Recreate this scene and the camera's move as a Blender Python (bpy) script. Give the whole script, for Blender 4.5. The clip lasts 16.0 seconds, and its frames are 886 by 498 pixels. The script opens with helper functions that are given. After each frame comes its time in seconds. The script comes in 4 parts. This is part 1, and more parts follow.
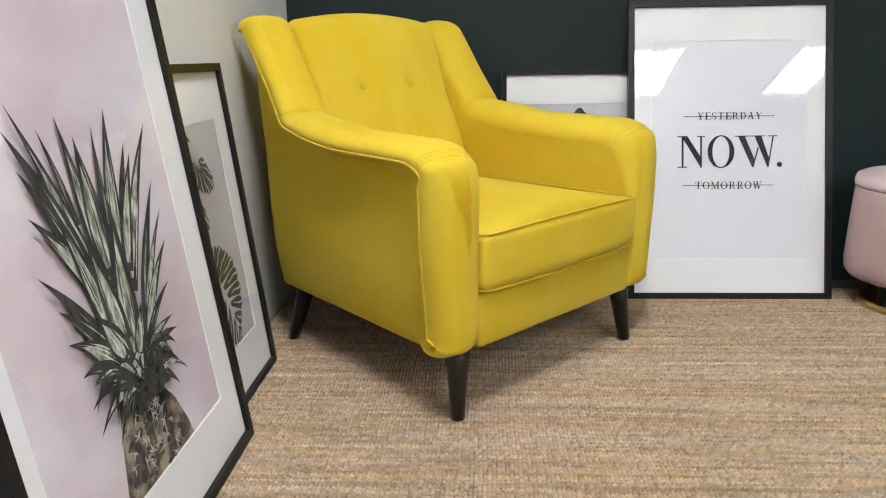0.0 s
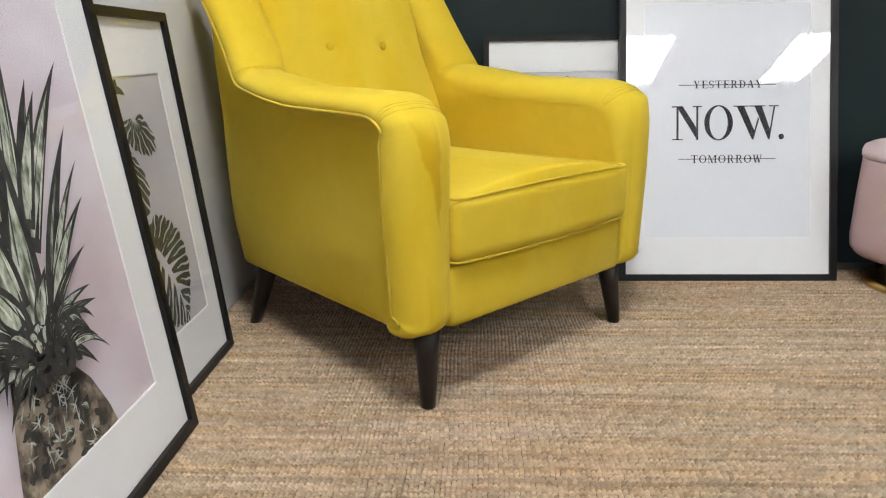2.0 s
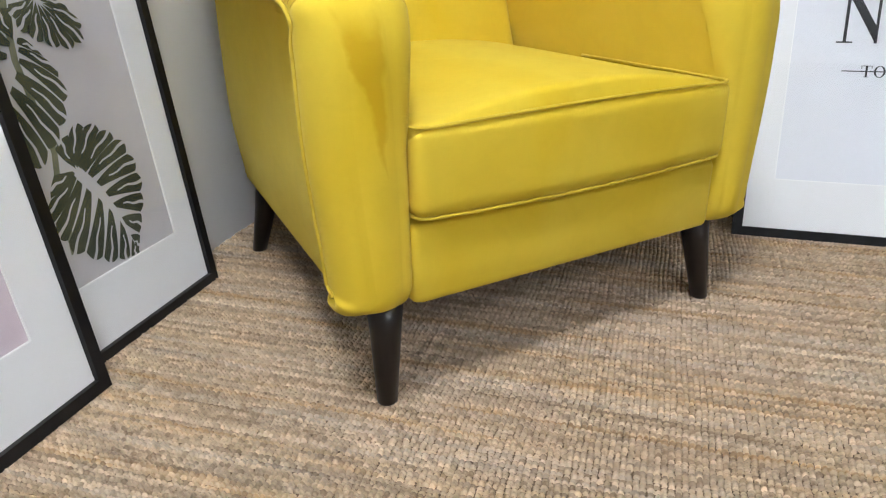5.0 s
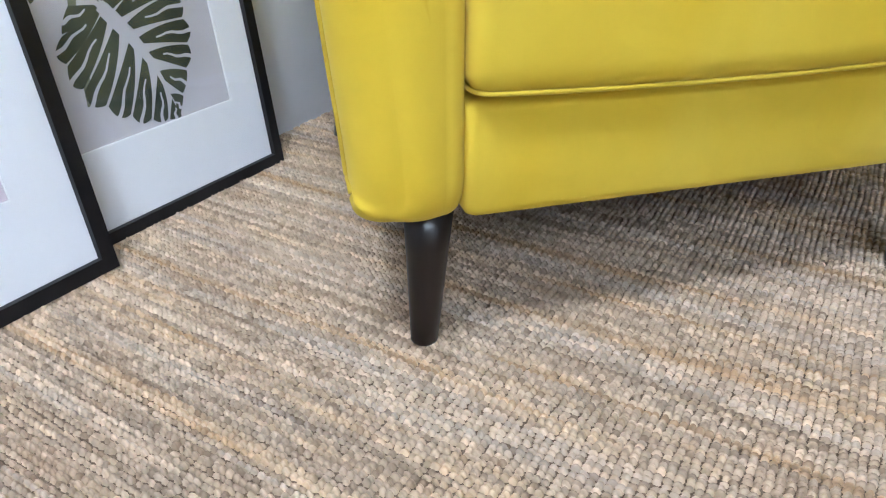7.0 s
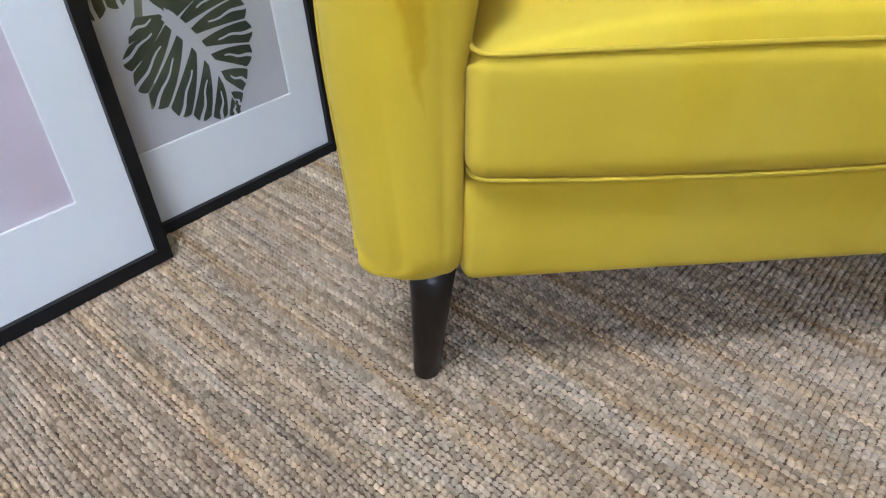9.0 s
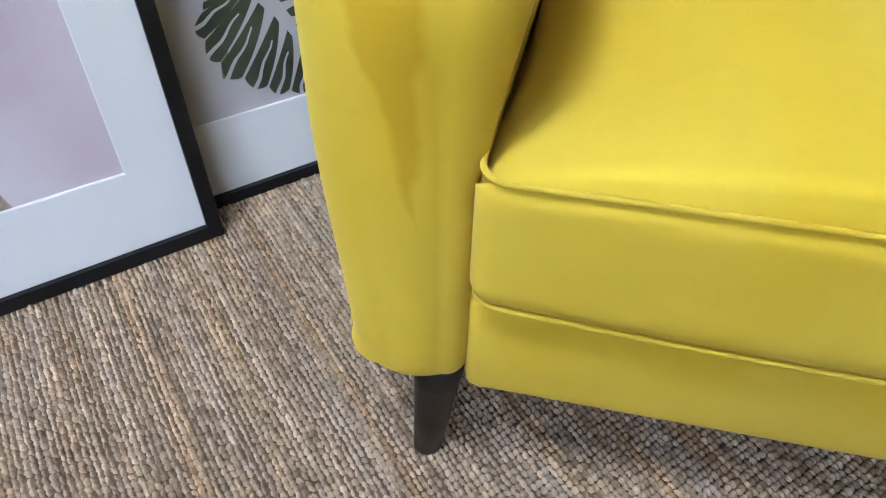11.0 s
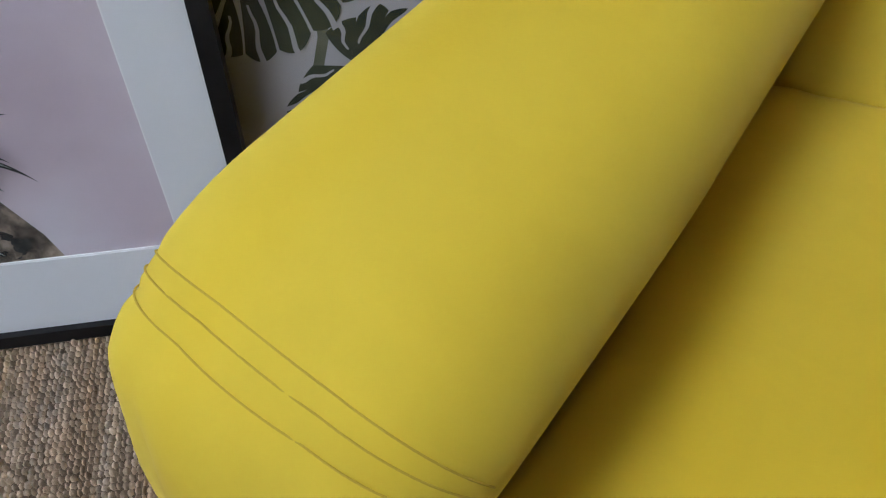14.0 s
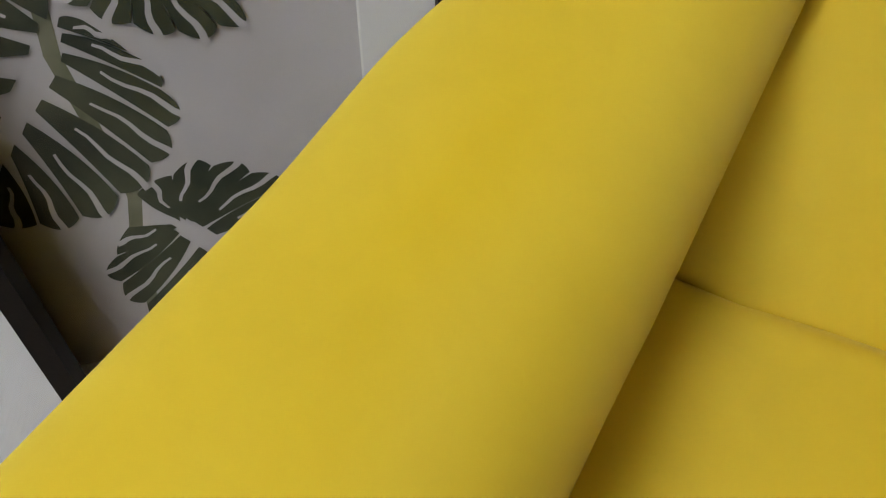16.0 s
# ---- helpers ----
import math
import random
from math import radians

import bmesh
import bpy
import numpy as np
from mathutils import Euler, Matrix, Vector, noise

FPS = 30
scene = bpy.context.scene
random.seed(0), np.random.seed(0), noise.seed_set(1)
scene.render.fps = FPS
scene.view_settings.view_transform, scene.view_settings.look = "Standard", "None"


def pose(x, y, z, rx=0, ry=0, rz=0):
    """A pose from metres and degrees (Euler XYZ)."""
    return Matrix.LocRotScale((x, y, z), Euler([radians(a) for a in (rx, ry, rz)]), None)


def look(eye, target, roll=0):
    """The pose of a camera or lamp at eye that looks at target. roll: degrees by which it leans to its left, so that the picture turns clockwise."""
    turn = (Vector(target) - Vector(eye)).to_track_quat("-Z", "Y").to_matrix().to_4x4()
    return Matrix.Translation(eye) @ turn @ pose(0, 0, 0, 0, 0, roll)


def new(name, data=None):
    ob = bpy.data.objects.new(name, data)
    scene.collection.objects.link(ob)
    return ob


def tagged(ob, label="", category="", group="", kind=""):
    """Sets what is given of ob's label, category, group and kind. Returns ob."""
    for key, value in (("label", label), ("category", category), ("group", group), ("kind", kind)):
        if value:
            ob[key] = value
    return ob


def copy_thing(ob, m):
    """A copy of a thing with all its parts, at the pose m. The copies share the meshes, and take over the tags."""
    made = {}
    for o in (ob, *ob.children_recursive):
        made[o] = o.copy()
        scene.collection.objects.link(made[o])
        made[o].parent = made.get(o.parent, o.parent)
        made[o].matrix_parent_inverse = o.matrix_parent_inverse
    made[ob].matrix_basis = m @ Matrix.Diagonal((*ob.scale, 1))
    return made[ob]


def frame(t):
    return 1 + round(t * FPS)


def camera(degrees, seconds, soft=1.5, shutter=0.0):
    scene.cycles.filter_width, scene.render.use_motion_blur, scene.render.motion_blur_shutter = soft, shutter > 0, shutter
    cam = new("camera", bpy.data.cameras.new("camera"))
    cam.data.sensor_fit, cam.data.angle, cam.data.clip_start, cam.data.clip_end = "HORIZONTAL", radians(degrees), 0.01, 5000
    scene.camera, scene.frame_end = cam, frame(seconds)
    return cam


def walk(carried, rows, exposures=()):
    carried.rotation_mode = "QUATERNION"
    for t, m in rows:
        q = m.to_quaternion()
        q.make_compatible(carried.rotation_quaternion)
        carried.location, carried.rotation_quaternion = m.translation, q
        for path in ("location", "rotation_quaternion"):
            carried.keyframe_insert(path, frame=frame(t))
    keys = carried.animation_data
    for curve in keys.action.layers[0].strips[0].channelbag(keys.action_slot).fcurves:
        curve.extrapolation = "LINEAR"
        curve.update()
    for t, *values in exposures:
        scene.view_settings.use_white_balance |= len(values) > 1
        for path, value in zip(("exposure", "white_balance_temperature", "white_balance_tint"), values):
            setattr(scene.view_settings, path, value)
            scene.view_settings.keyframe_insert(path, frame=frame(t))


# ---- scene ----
cam = camera(63.6, 16.0, soft=1.15)
PATH = [
    (0, (0.171, -0.092, 0.741), (0.069, 1.837, 0.221), -0.9),
    (0.5, (0.191, -0.075, 0.709), (0.092, 1.855, 0.191), -0.8),
    (1, (0.188, -0.047, 0.676), (0.097, 1.883, 0.156), -0.7),
    (1.5, (0.187, -0.006, 0.656), (0.101, 1.922, 0.13), -0.7),
    (2, (0.211, 0.048, 0.646), (0.126, 1.976, 0.119), -0.8),
    (2.5, (0.254, 0.131, 0.633), (0.16, 2.056, 0.1), -0.7),
    (3, (0.288, 0.2, 0.635), (0.13, 2.116, 0.083), -1.0),
    (3.5, (0.336, 0.277, 0.628), (0.043, 2.159, 0.017), -1.0),
    (4, (0.407, 0.331, 0.641), (-0.012, 2.152, -0.072), -1.0),
    (4.2, (0.426, 0.349, 0.642), (-0.015, 2.157, -0.093), -1.0),
    (6.3, (0.469, 0.713, 0.497), (-0.31, 2.319, -0.406), -0.9),
    (6.5, (0.466, 0.725, 0.486), (-0.35, 2.299, -0.44), -0.6),
    (7, (0.468, 0.752, 0.474), (-0.433, 2.231, -0.525), -0.3),
    (7.5, (0.474, 0.776, 0.485), (-0.455, 2.193, -0.577), -0.2),
    (8, (0.487, 0.808, 0.514), (-0.459, 2.172, -0.601), 0.0),
    (8.5, (0.501, 0.831, 0.564), (-0.482, 2.142, -0.583), 0.2),
    (9, (0.52, 0.847, 0.615), (-0.526, 2.058, -0.585), 0.0),
    (9.2, (0.531, 0.871, 0.637), (-0.542, 2.024, -0.596), -0.6),
    (11.3, (0.423, 1.097, 0.680), (-0.770, 1.826, -0.750), 2.0),
    (11.5, (0.397, 1.113, 0.682), (-0.786, 1.818, -0.766), 2.8),
    (12, (0.357, 1.141, 0.679), (-0.8508, 1.7441, -0.7966), 3.31),
    (12.5, (0.306, 1.169, 0.7), (-0.88, 1.636, -0.84), 3.7),
    (13, (0.279, 1.19, 0.712), (-0.907, 1.576, -0.851), 3.7),
    (13.5, (0.255, 1.24, 0.744), (-0.946, 1.552, -0.825), 3.3),
    (14, (0.229, 1.3, 0.757), (-0.9928, 1.5538, -0.8059), 2.31),
    (14.5, (0.18, 1.352, 0.763), (-1.03, 1.5764, -0.8136), 2.12),
    (15, (0.128, 1.395, 0.767), (-1.0527, 1.6344, -0.8295), 2.6),
    (15.5, (0.087, 1.422, 0.776), (-1.0795, 1.6853, -0.8271), 2.25),
    (16, (0.0533, 1.4401, 0.7815), (-1.125, 1.7776, -0.7989), 2.95),
]
EXPOSURES = [(0.0, 0.36, 6700, 10), (4.2, 0.32, 6650, 10), (6.3, 0.78, 5450, 10), (8.0, 0.80, 5400, 10), (8.5, 0.56, 5400, 10), (9.2, 0.38, 5450, 10), (11.3, 0.42, 5400, 10), (12.5, 0.22, 5400, 10), (13.5, -0.16, 5450, 10), (14.5, -0.40, 5900, 10), (16.0, -0.18, 6450, 10)]
walk(cam, [(t, look(eye, target, roll)) for t, eye, target, roll in PATH], EXPOSURES)

# ---- light ----
world = bpy.data.worlds.new("world")
scene.world = world
world.use_nodes = True
wn = world.node_tree.nodes
wsky = wn.new("ShaderNodeTexSky")
wsky.sky_type, wsky.sun_disc = "NISHITA", False
wsky.sun_elevation, wsky.sun_rotation = radians(35), radians(120)
world.node_tree.links.new(wsky.outputs[0], wn["Background"].inputs[0])
wn["Background"].inputs[1].default_value = 0.08
FILL_POWER, PANEL_GLOW = 5.0, 60.0


def area_lamp(name, m, sx, sy, power, colour):
    d = bpy.data.lights.new(name, "AREA")
    d.shape, d.size, d.size_y, d.energy, d.color = "RECTANGLE", sx, sy, power, colour
    ob = new(name, d)
    ob.matrix_world = m
    return ob


# weak fill lamp added on the east side; no window is known there
area_lamp("east_fill", look((4.5, -1.4, 1.55), (0.2, 1.0, 0.4)), 2.2, 1.35, FILL_POWER, (0.95, 0.98, 1.0))


# ---- materials ----
def mat_new(name):
    m = bpy.data.materials.new(name)
    m.use_nodes = True
    nt = m.node_tree
    return m, nt, nt.nodes["Principled BSDF"]


def nd(nt, kind, **vals):
    n = nt.nodes.new("ShaderNode" + kind)
    for k, v in vals.items():
        n.inputs[k.replace("_", " ")].default_value = v
    return n


def coords(nt, scale=(1, 1, 1), space="Object"):
    tc = nt.nodes.new("ShaderNodeTexCoord")
    mp = nd(nt, "Mapping", Scale=scale)
    nt.links.new(tc.outputs[space], mp.inputs["Vector"])
    return mp.outputs[0]


def noise_tex(nt, vec, scale, detail=3.0, rough=0.55, dist=0.0):
    n = nd(nt, "TexNoise", Scale=scale, Detail=detail, Roughness=rough, Distortion=dist)
    nt.links.new(vec, n.inputs["Vector"])
    return n.outputs["Fac"]


def ramp(nt, fac, stops):
    r = nt.nodes.new("ShaderNodeValToRGB")
    els = r.color_ramp.elements
    while len(els) < len(stops):
        els.new(0.5)
    for e, (p, c) in zip(els, stops):
        e.position, e.color = p, (*c, 1)
    nt.links.new(fac, r.inputs[0])
    return r.outputs[0]


def mix(nt, fac, a, b, blend="MIX"):
    n = nt.nodes.new("ShaderNodeMix")
    n.data_type, n.blend_type = "RGBA", blend
    for sock, v in ((n.inputs[0], fac), (n.inputs[6], a), (n.inputs[7], b)):
        if isinstance(v, (int, float)):
            sock.default_value = v
        elif isinstance(v, tuple):
            sock.default_value = (*v, 1)
        else:
            nt.links.new(v, sock)
    return n.outputs[2]


def bump(nt, p, height, strength, dist):
    b = nd(nt, "Bump", Strength=strength, Distance=dist)
    nt.links.new(height, b.inputs["Height"])
    nt.links.new(b.outputs[0], p.inputs["Normal"])


def simple(name, stops, scale, rough, bump_s=0.1, bump_d=0.001, stretch=(1, 1, 1), metal=0.0, fine=None, spec=0.5):
    m, nt, p = mat_new(name)
    v = coords(nt, stretch)
    f = noise_tex(nt, v, scale, 4)
    nt.links.new(ramp(nt, f, stops), p.inputs["Base Color"])
    p.inputs["Roughness"].default_value = rough
    p.inputs["Metallic"].default_value = metal
    p.inputs["Specular IOR Level"].default_value = spec
    bump(nt, p, noise_tex(nt, v, fine or scale * 12, 3), bump_s, bump_d)
    return m


def velvet(name, dark, light, mark=False):
    """Short-pile cotton velvet: a soft sheen, with patches where the nap lies another way."""
    m, nt, p = mat_new(name)
    v = coords(nt)
    big = noise_tex(nt, coords(nt, (1.3, 0.4, 0.7)), 4.6, 2, 0.5, 0.4)
    mid = noise_tex(nt, v, 17.0, 3, 0.6, 0.8)
    c = ramp(nt, big, [(0.30, dark), (0.64, light)])
    brush = ramp(nt, mid, [(0.35, (0.92, 0.915, 0.90)), (0.6, (1.0, 1.0, 1.0))])
    c = mix(nt, 0.5, c, brush, "MULTIPLY")
    if mark:
        # a brushed mark in the nap of one arm's front, a long wedge
        sep = nt.nodes.new("ShaderNodeSeparateXYZ")
        wob = nd(nt, "TexNoise", Scale=28.0, Detail=3.0)
        nt.links.new(v, wob.inputs["Vector"])
        wv = nt.nodes.new("ShaderNodeVectorMath")
        wv.operation = "MULTIPLY_ADD"
        nt.links.new(wob.outputs["Color"], wv.inputs[0])
        wv.inputs[1].default_value = (0.02, 0.0, 0.05)
        nt.links.new(v, wv.inputs[2])
        nt.links.new(wv.outputs[0], sep.inputs[0])

        def math_node(op, a, b):
            n = nt.nodes.new("ShaderNodeMath")
            n.operation = op
            for k, val in enumerate((a, b)):
                if isinstance(val, (int, float)):
                    n.inputs[k].default_value = val
                else:
                    nt.links.new(val, n.inputs[k])
            return n.outputs[0]
        axis = math_node("MULTIPLY_ADD", sep.outputs[2], -0.12)
        axis.node.inputs[2].default_value = 0.055
        off = math_node("ABSOLUTE", math_node("SUBTRACT", sep.outputs[0], axis), 0.0)
        wide = math_node("MULTIPLY", math_node("SUBTRACT", sep.outputs[2], 0.362), 0.150)
        inside = math_node("MULTIPLY", math_node("SUBTRACT", wide, off), 160.0)
        inside.node.use_clamp = True
        low = math_node("LESS_THAN", sep.outputs[1], 0.02)
        top = math_node("MULTIPLY", math_node("SUBTRACT", 0.565, sep.outputs[2]), 30.0)
        top.node.use_clamp = True
        fac = math_node("MULTIPLY", math_node("MULTIPLY", inside, low), math_node("MULTIPLY", top, 0.62))
        c = mix(nt, fac, c, (0.47, 0.28, 0.007))
    nt.links.new(c, p.inputs["Base Color"])
    p.inputs["Roughness"].default_value = 0.8
    p.inputs["Specular IOR Level"].default_value = 0.08
    p.inputs["Specular Tint"].default_value = (1.0, 0.92, 0.45, 1)
    p.inputs["Sheen Weight"].default_value = 0.18
    p.inputs["Sheen Roughness"].default_value = 0.5
    p.inputs["Sheen Tint"].default_value = (0.95, 0.92, 0.42, 1)
    pucker = nd(nt, "Bump", Strength=0.2, Distance=0.004)
    nt.links.new(noise_tex(nt, v, 14.0, 2, 0.5, 0.6), pucker.inputs["Height"])
    bump(nt, p, noise_tex(nt, v, 420.0, 2), 0.12, 0.0006)
    nt.links.new(pucker.outputs[0], p.inputs["Normal"].links[0].from_node.inputs["Normal"])
    return m


M_VELVET = velvet("yellow_velvet", (0.630, 0.440, 0.022), (0.665, 0.497, 0.048), True)
M_PIPING = velvet("piping_velvet", (0.54, 0.375, 0.022), (0.60, 0.45, 0.05))
M_STITCH = simple("stitch_thread", [(0.3, (0.44, 0.30, 0.016)), (0.7, (0.52, 0.37, 0.03))], 40, 0.9)
M_UNDER = simple("base_cloth", [(0.3, (0.02, 0.02, 0.02)), (0.7, (0.035, 0.033, 0.03))], 60, 0.95)
M_LEG = simple("leg_wood", [(0.3, (0.008, 0.006, 0.005)), (0.7, (0.02, 0.014, 0.011))], 9, 0.38, 0.15, 0.0006, (6, 6, 1))
M_FRAME = simple("black_moulding", [(0.3, (0.005, 0.005, 0.006)), (0.7, (0.011, 0.011, 0.012))], 8, 0.42, 0.12, 0.0005, (3, 3, 3), spec=0.3)
M_MAT = simple("mat_board", [(0.3, (0.74, 0.74, 0.75)), (0.7, (0.79, 0.79, 0.80))], 3, 0.9, 0.05, 0.0003)
M_BEVEL = simple("mat_core", [(0.3, (0.84, 0.84, 0.83)), (0.7, (0.88, 0.88, 0.87))], 6, 0.8)
M_BACKING = simple("backing_board", [(0.3, (0.25, 0.17, 0.10)), (0.7, (0.33, 0.23, 0.14))], 12, 0.85)
M_WHITEWALL = simple("white_wall_paint", [(0.3, (0.66, 0.67, 0.68)), (0.7, (0.73, 0.74, 0.75))], 1.2, 0.8, 0.15, 0.0012, fine=140)
M_GREENWALL = simple("dark_green_paint", [(0.3, (0.008, 0.016, 0.018)), (0.7, (0.012, 0.022, 0.024))], 1.3, 0.6, 0.15, 0.0012, fine=140, spec=0.25)
# for the unseen walls: grey chosen to hold down the bounced light
M_GREYWALL = simple("closing_wall_grey", [(0.3, (0.40, 0.41, 0.42)), (0.7, (0.46, 0.47, 0.48))], 1.2, 0.8, 0.15, 0.0012, fine=140)
M_CEIL = simple("ceiling_paint", [(0.3, (0.72, 0.72, 0.71)), (0.7, (0.78, 0.78, 0.77))], 1.0, 0.9, 0.1, 0.001)
M_FLOOR = simple("dark_floorboards", [(0.3, (0.03, 0.027, 0.025)), (0.7, (0.055, 0.05, 0.045))], 6, 0.5, 0.15, 0.001, (1, 8, 1))
M_PINK = simple("pink_velvet", [(0.3, (0.52, 0.36, 0.36)), (0.7, (0.60, 0.43, 0.43))], 7, 0.85, 0.1, 0.0006, fine=400)
M_PINKTOP = simple("pink_lid_velvet", [(0.3, (0.66, 0.52, 0.54)), (0.7, (0.72, 0.58, 0.60))], 7, 0.85, 0.1, 0.0006, fine=400)
M_GOLD = simple("brushed_gold", [(0.3, (0.62, 0.42, 0.14)), (0.7, (0.74, 0.53, 0.20))], 30, 0.3, 0.1, 0.0004, metal=1.0)
M_INK = simple("black_ink", [(0.3, (0.02, 0.02, 0.022)), (0.7, (0.035, 0.035, 0.04))], 60, 0.8, 0.02, 0.0002)
M_NOWPAPER = simple("poster_paper", [(0.3, (0.70, 0.71, 0.75)), (0.7, (0.74, 0.75, 0.79))], 2, 0.85, 0.04, 0.0003)
M_GREYPAPER = simple("grey_print", [(0.3, (0.50, 0.50, 0.55)), (0.7, (0.62, 0.62, 0.66))], 4, 0.85, 0.04, 0.0003)


def pane_material(name):
    """Clear picture glass: gloss by the angle, the rest goes straight through."""
    m, nt, p = mat_new(name)
    nt.nodes.remove(p)
    fr = nd(nt, "Fresnel", IOR=1.5)
    tr = nd(nt, "BsdfTransparent", Color=(0.99, 0.99, 0.99, 1))
    gl = nd(nt, "BsdfGlossy", Roughness=0.015)
    mx = nt.nodes.new("ShaderNodeMixShader")
    nt.links.new(fr.outputs[0], mx.inputs[0])
    nt.links.new(tr.outputs[0], mx.inputs[1])
    nt.links.new(gl.outputs[0], mx.inputs[2])
    nt.links.new(mx.outputs[0], nt.nodes["Material Output"].inputs[0])
    return m


M_GLASS = pane_material("picture_glass")


def glow_material(name, colour, strength):
    m, nt, p = mat_new(name)
    p.inputs["Base Color"].default_value = (0.8, 0.8, 0.8, 1)
    p.inputs["Emission Color"].default_value = (*colour, 1)
    p.inputs["Emission Strength"].default_value = strength
    return m


M_PANEL = glow_material("lamp_diffuser", (0.97, 0.99, 1.0), PANEL_GLOW)
M_LOUVRE = simple("white_metal", [(0.3, (0.7, 0.7, 0.7)), (0.7, (0.76, 0.76, 0.76))], 10, 0.4)


def jute_material():
    m, nt, p = mat_new("jute_yarn")
    geo = nt.nodes.new("ShaderNodeNewGeometry")
    band = noise_tex(nt, coords(nt, (0.35, 13.0, 1.0)), 2.2, 4, 0.66, 0.0)
    patch = noise_tex(nt, coords(nt, (3.0, 11.0, 1.0)), 3.0, 3, 0.6)
    c = ramp(nt, band, [(0.30, (0.20, 0.13, 0.07)), (0.37, (0.50, 0.33, 0.18)), (0.43, (0.72, 0.57, 0.40)), (0.49, (0.42, 0.33, 0.25)), (0.54, (0.74, 0.60, 0.45)), (0.60, (0.50, 0.43, 0.37)), (0.67, (0.84, 0.72, 0.55))])
    tone = ramp(nt, geo.outputs["Random Per Island"], [(0.0, (0.48, 0.44, 0.40)), (0.16, (0.78, 0.76, 0.73)), (0.65, (1.0, 1.0, 1.0)), (1.0, (1.32, 1.31, 1.28))])
    c = mix(nt, 0.8, c, tone, "MULTIPLY")
    rows = noise_tex(nt, coords(nt, (1.1, 78.0, 1.0)), 1.0, 2, 0.7)
    c = mix(nt, 0.85, c, ramp(nt, rows, [(0.30, (0.50, 0.46, 0.42)), (0.45, (0.86, 0.85, 0.83)), (0.58, (1.0, 1.0, 1.0)), (0.72, (1.16, 1.15, 1.12))]), "MULTIPLY")
    c = mix(nt, 0.2, c, ramp(nt, patch, [(0.3, (0.55, 0.51, 0.44)), (0.5, (0.62, 0.51, 0.38)), (0.7, (0.64, 0.45, 0.27))]))
    c = mix(nt, 1.0, c, (0.87, 0.835, 0.80), "MULTIPLY")
    nt.links.new(c, p.inputs["Base Color"])
    p.inputs["Roughness"].default_value = 0.9
    p.inputs["Specular IOR Level"].default_value = 0.2
    bump(nt, p, noise_tex(nt, coords(nt, (1, 3, 1)), 700, 2), 0.5, 0.0012)
    return m


M_JUTE = jute_material()
# much darker than the yarn: the shade between knots is put into this colour
M_JUTEBASE = simple("jute_ground_shaded", [(0.3, (0.13, 0.09, 0.055)), (0.7, (0.21, 0.15, 0.095))], 30, 0.95, 0.5, 0.003, (1, 6, 1), fine=120)


# ---- mesh helpers ----
def link_mesh(name, bm, material, parent=None, label="", smooth=True):
    bmesh.ops.recalc_face_normals(bm, faces=bm.faces)
    me = bpy.data.meshes.new(name)
    bm.to_mesh(me)
    bm.free()
    for mt in material if isinstance(material, (list, tuple)) else [material]:
        me.materials.append(mt)
    if smooth:
        me.shade_smooth()
        for p in me.polygons:
            if p.loop_total > 24:
                p.use_smooth = False
    ob = new(name, me)
    if parent:
        ob.parent = parent
    if label:
        tagged(ob, label)
    return ob


def part(name, bm, material, parent, label="", smooth=True):
    return link_mesh(name, bm, material, parent, label, smooth)


def thing(name, m, label, category, group="", kind=""):
    ob = new(name)
    ob.matrix_world = m
    ob.empty_display_size = 0.1
    return tagged(ob, label, category, group, kind)


def box(bm, lo, hi, bev=0.0):
    vs = [bm.verts.new((x, y, z)) for x in (lo[0], hi[0]) for y in (lo[1], hi[1]) for z in (lo[2], hi[2])]
    fs = [bm.faces.new([vs[i] for i in q]) for q in ((0, 1, 3, 2), (4, 6, 7, 5), (0, 4, 5, 1), (2, 3, 7, 6), (0, 2, 6, 4), (1, 5, 7, 3))]
    if bev:
        es = list({e for f in fs for e in f.edges})
        bmesh.ops.bevel(bm, geom=es, offset=bev, segments=2, profile=0.5, affect="EDGES")
    return bm


def boxed(lo, hi, bev=0.0):
    return box(bmesh.new(), lo, hi, bev)


def prism(bm, pts, z0, z1):
    """A flat shape in x, y given thickness from z0 to z1."""
    a = [bm.verts.new((x, y, z0)) for x, y in pts]
    b = [bm.verts.new((x, y, z1)) for x, y in pts]
    bm.faces.new(a[::-1])
    bm.faces.new(b)
    for i in range(len(pts)):
        j = (i + 1) % len(pts)
        bm.faces.new((a[i], a[j], b[j], b[i]))


def tube(path, r, sides=8, closed=False):
    bm = bmesh.new()
    pts = [Vector(p) for p in path]
    n = len(pts)
    rings = []
    up = Vector((0.13, 0.31, 0.94)).normalized()
    for i, p in enumerate(pts):
        a = pts[(i - 1) % n] if closed or i else pts[0]
        b = pts[(i + 1) % n] if closed or i < n - 1 else pts[-1]
        d = (b - a).normalized()
        s = d.cross(up).normalized()
        u = s.cross(d)
        rings.append([bm.verts.new(p + r * (math.cos(t) * s + math.sin(t) * u)) for t in [2 * math.pi * k / sides for k in range(sides)]])
    for i in range(n if closed else n - 1):
        q, w = rings[i], rings[(i + 1) % n]
        for k in range(sides):
            bm.faces.new((q[k], q[(k + 1) % sides], w[(k + 1) % sides], w[k]))
    if not closed:
        bm.faces.new(rings[0][::-1])
        bm.faces.new(rings[-1])
    return bm


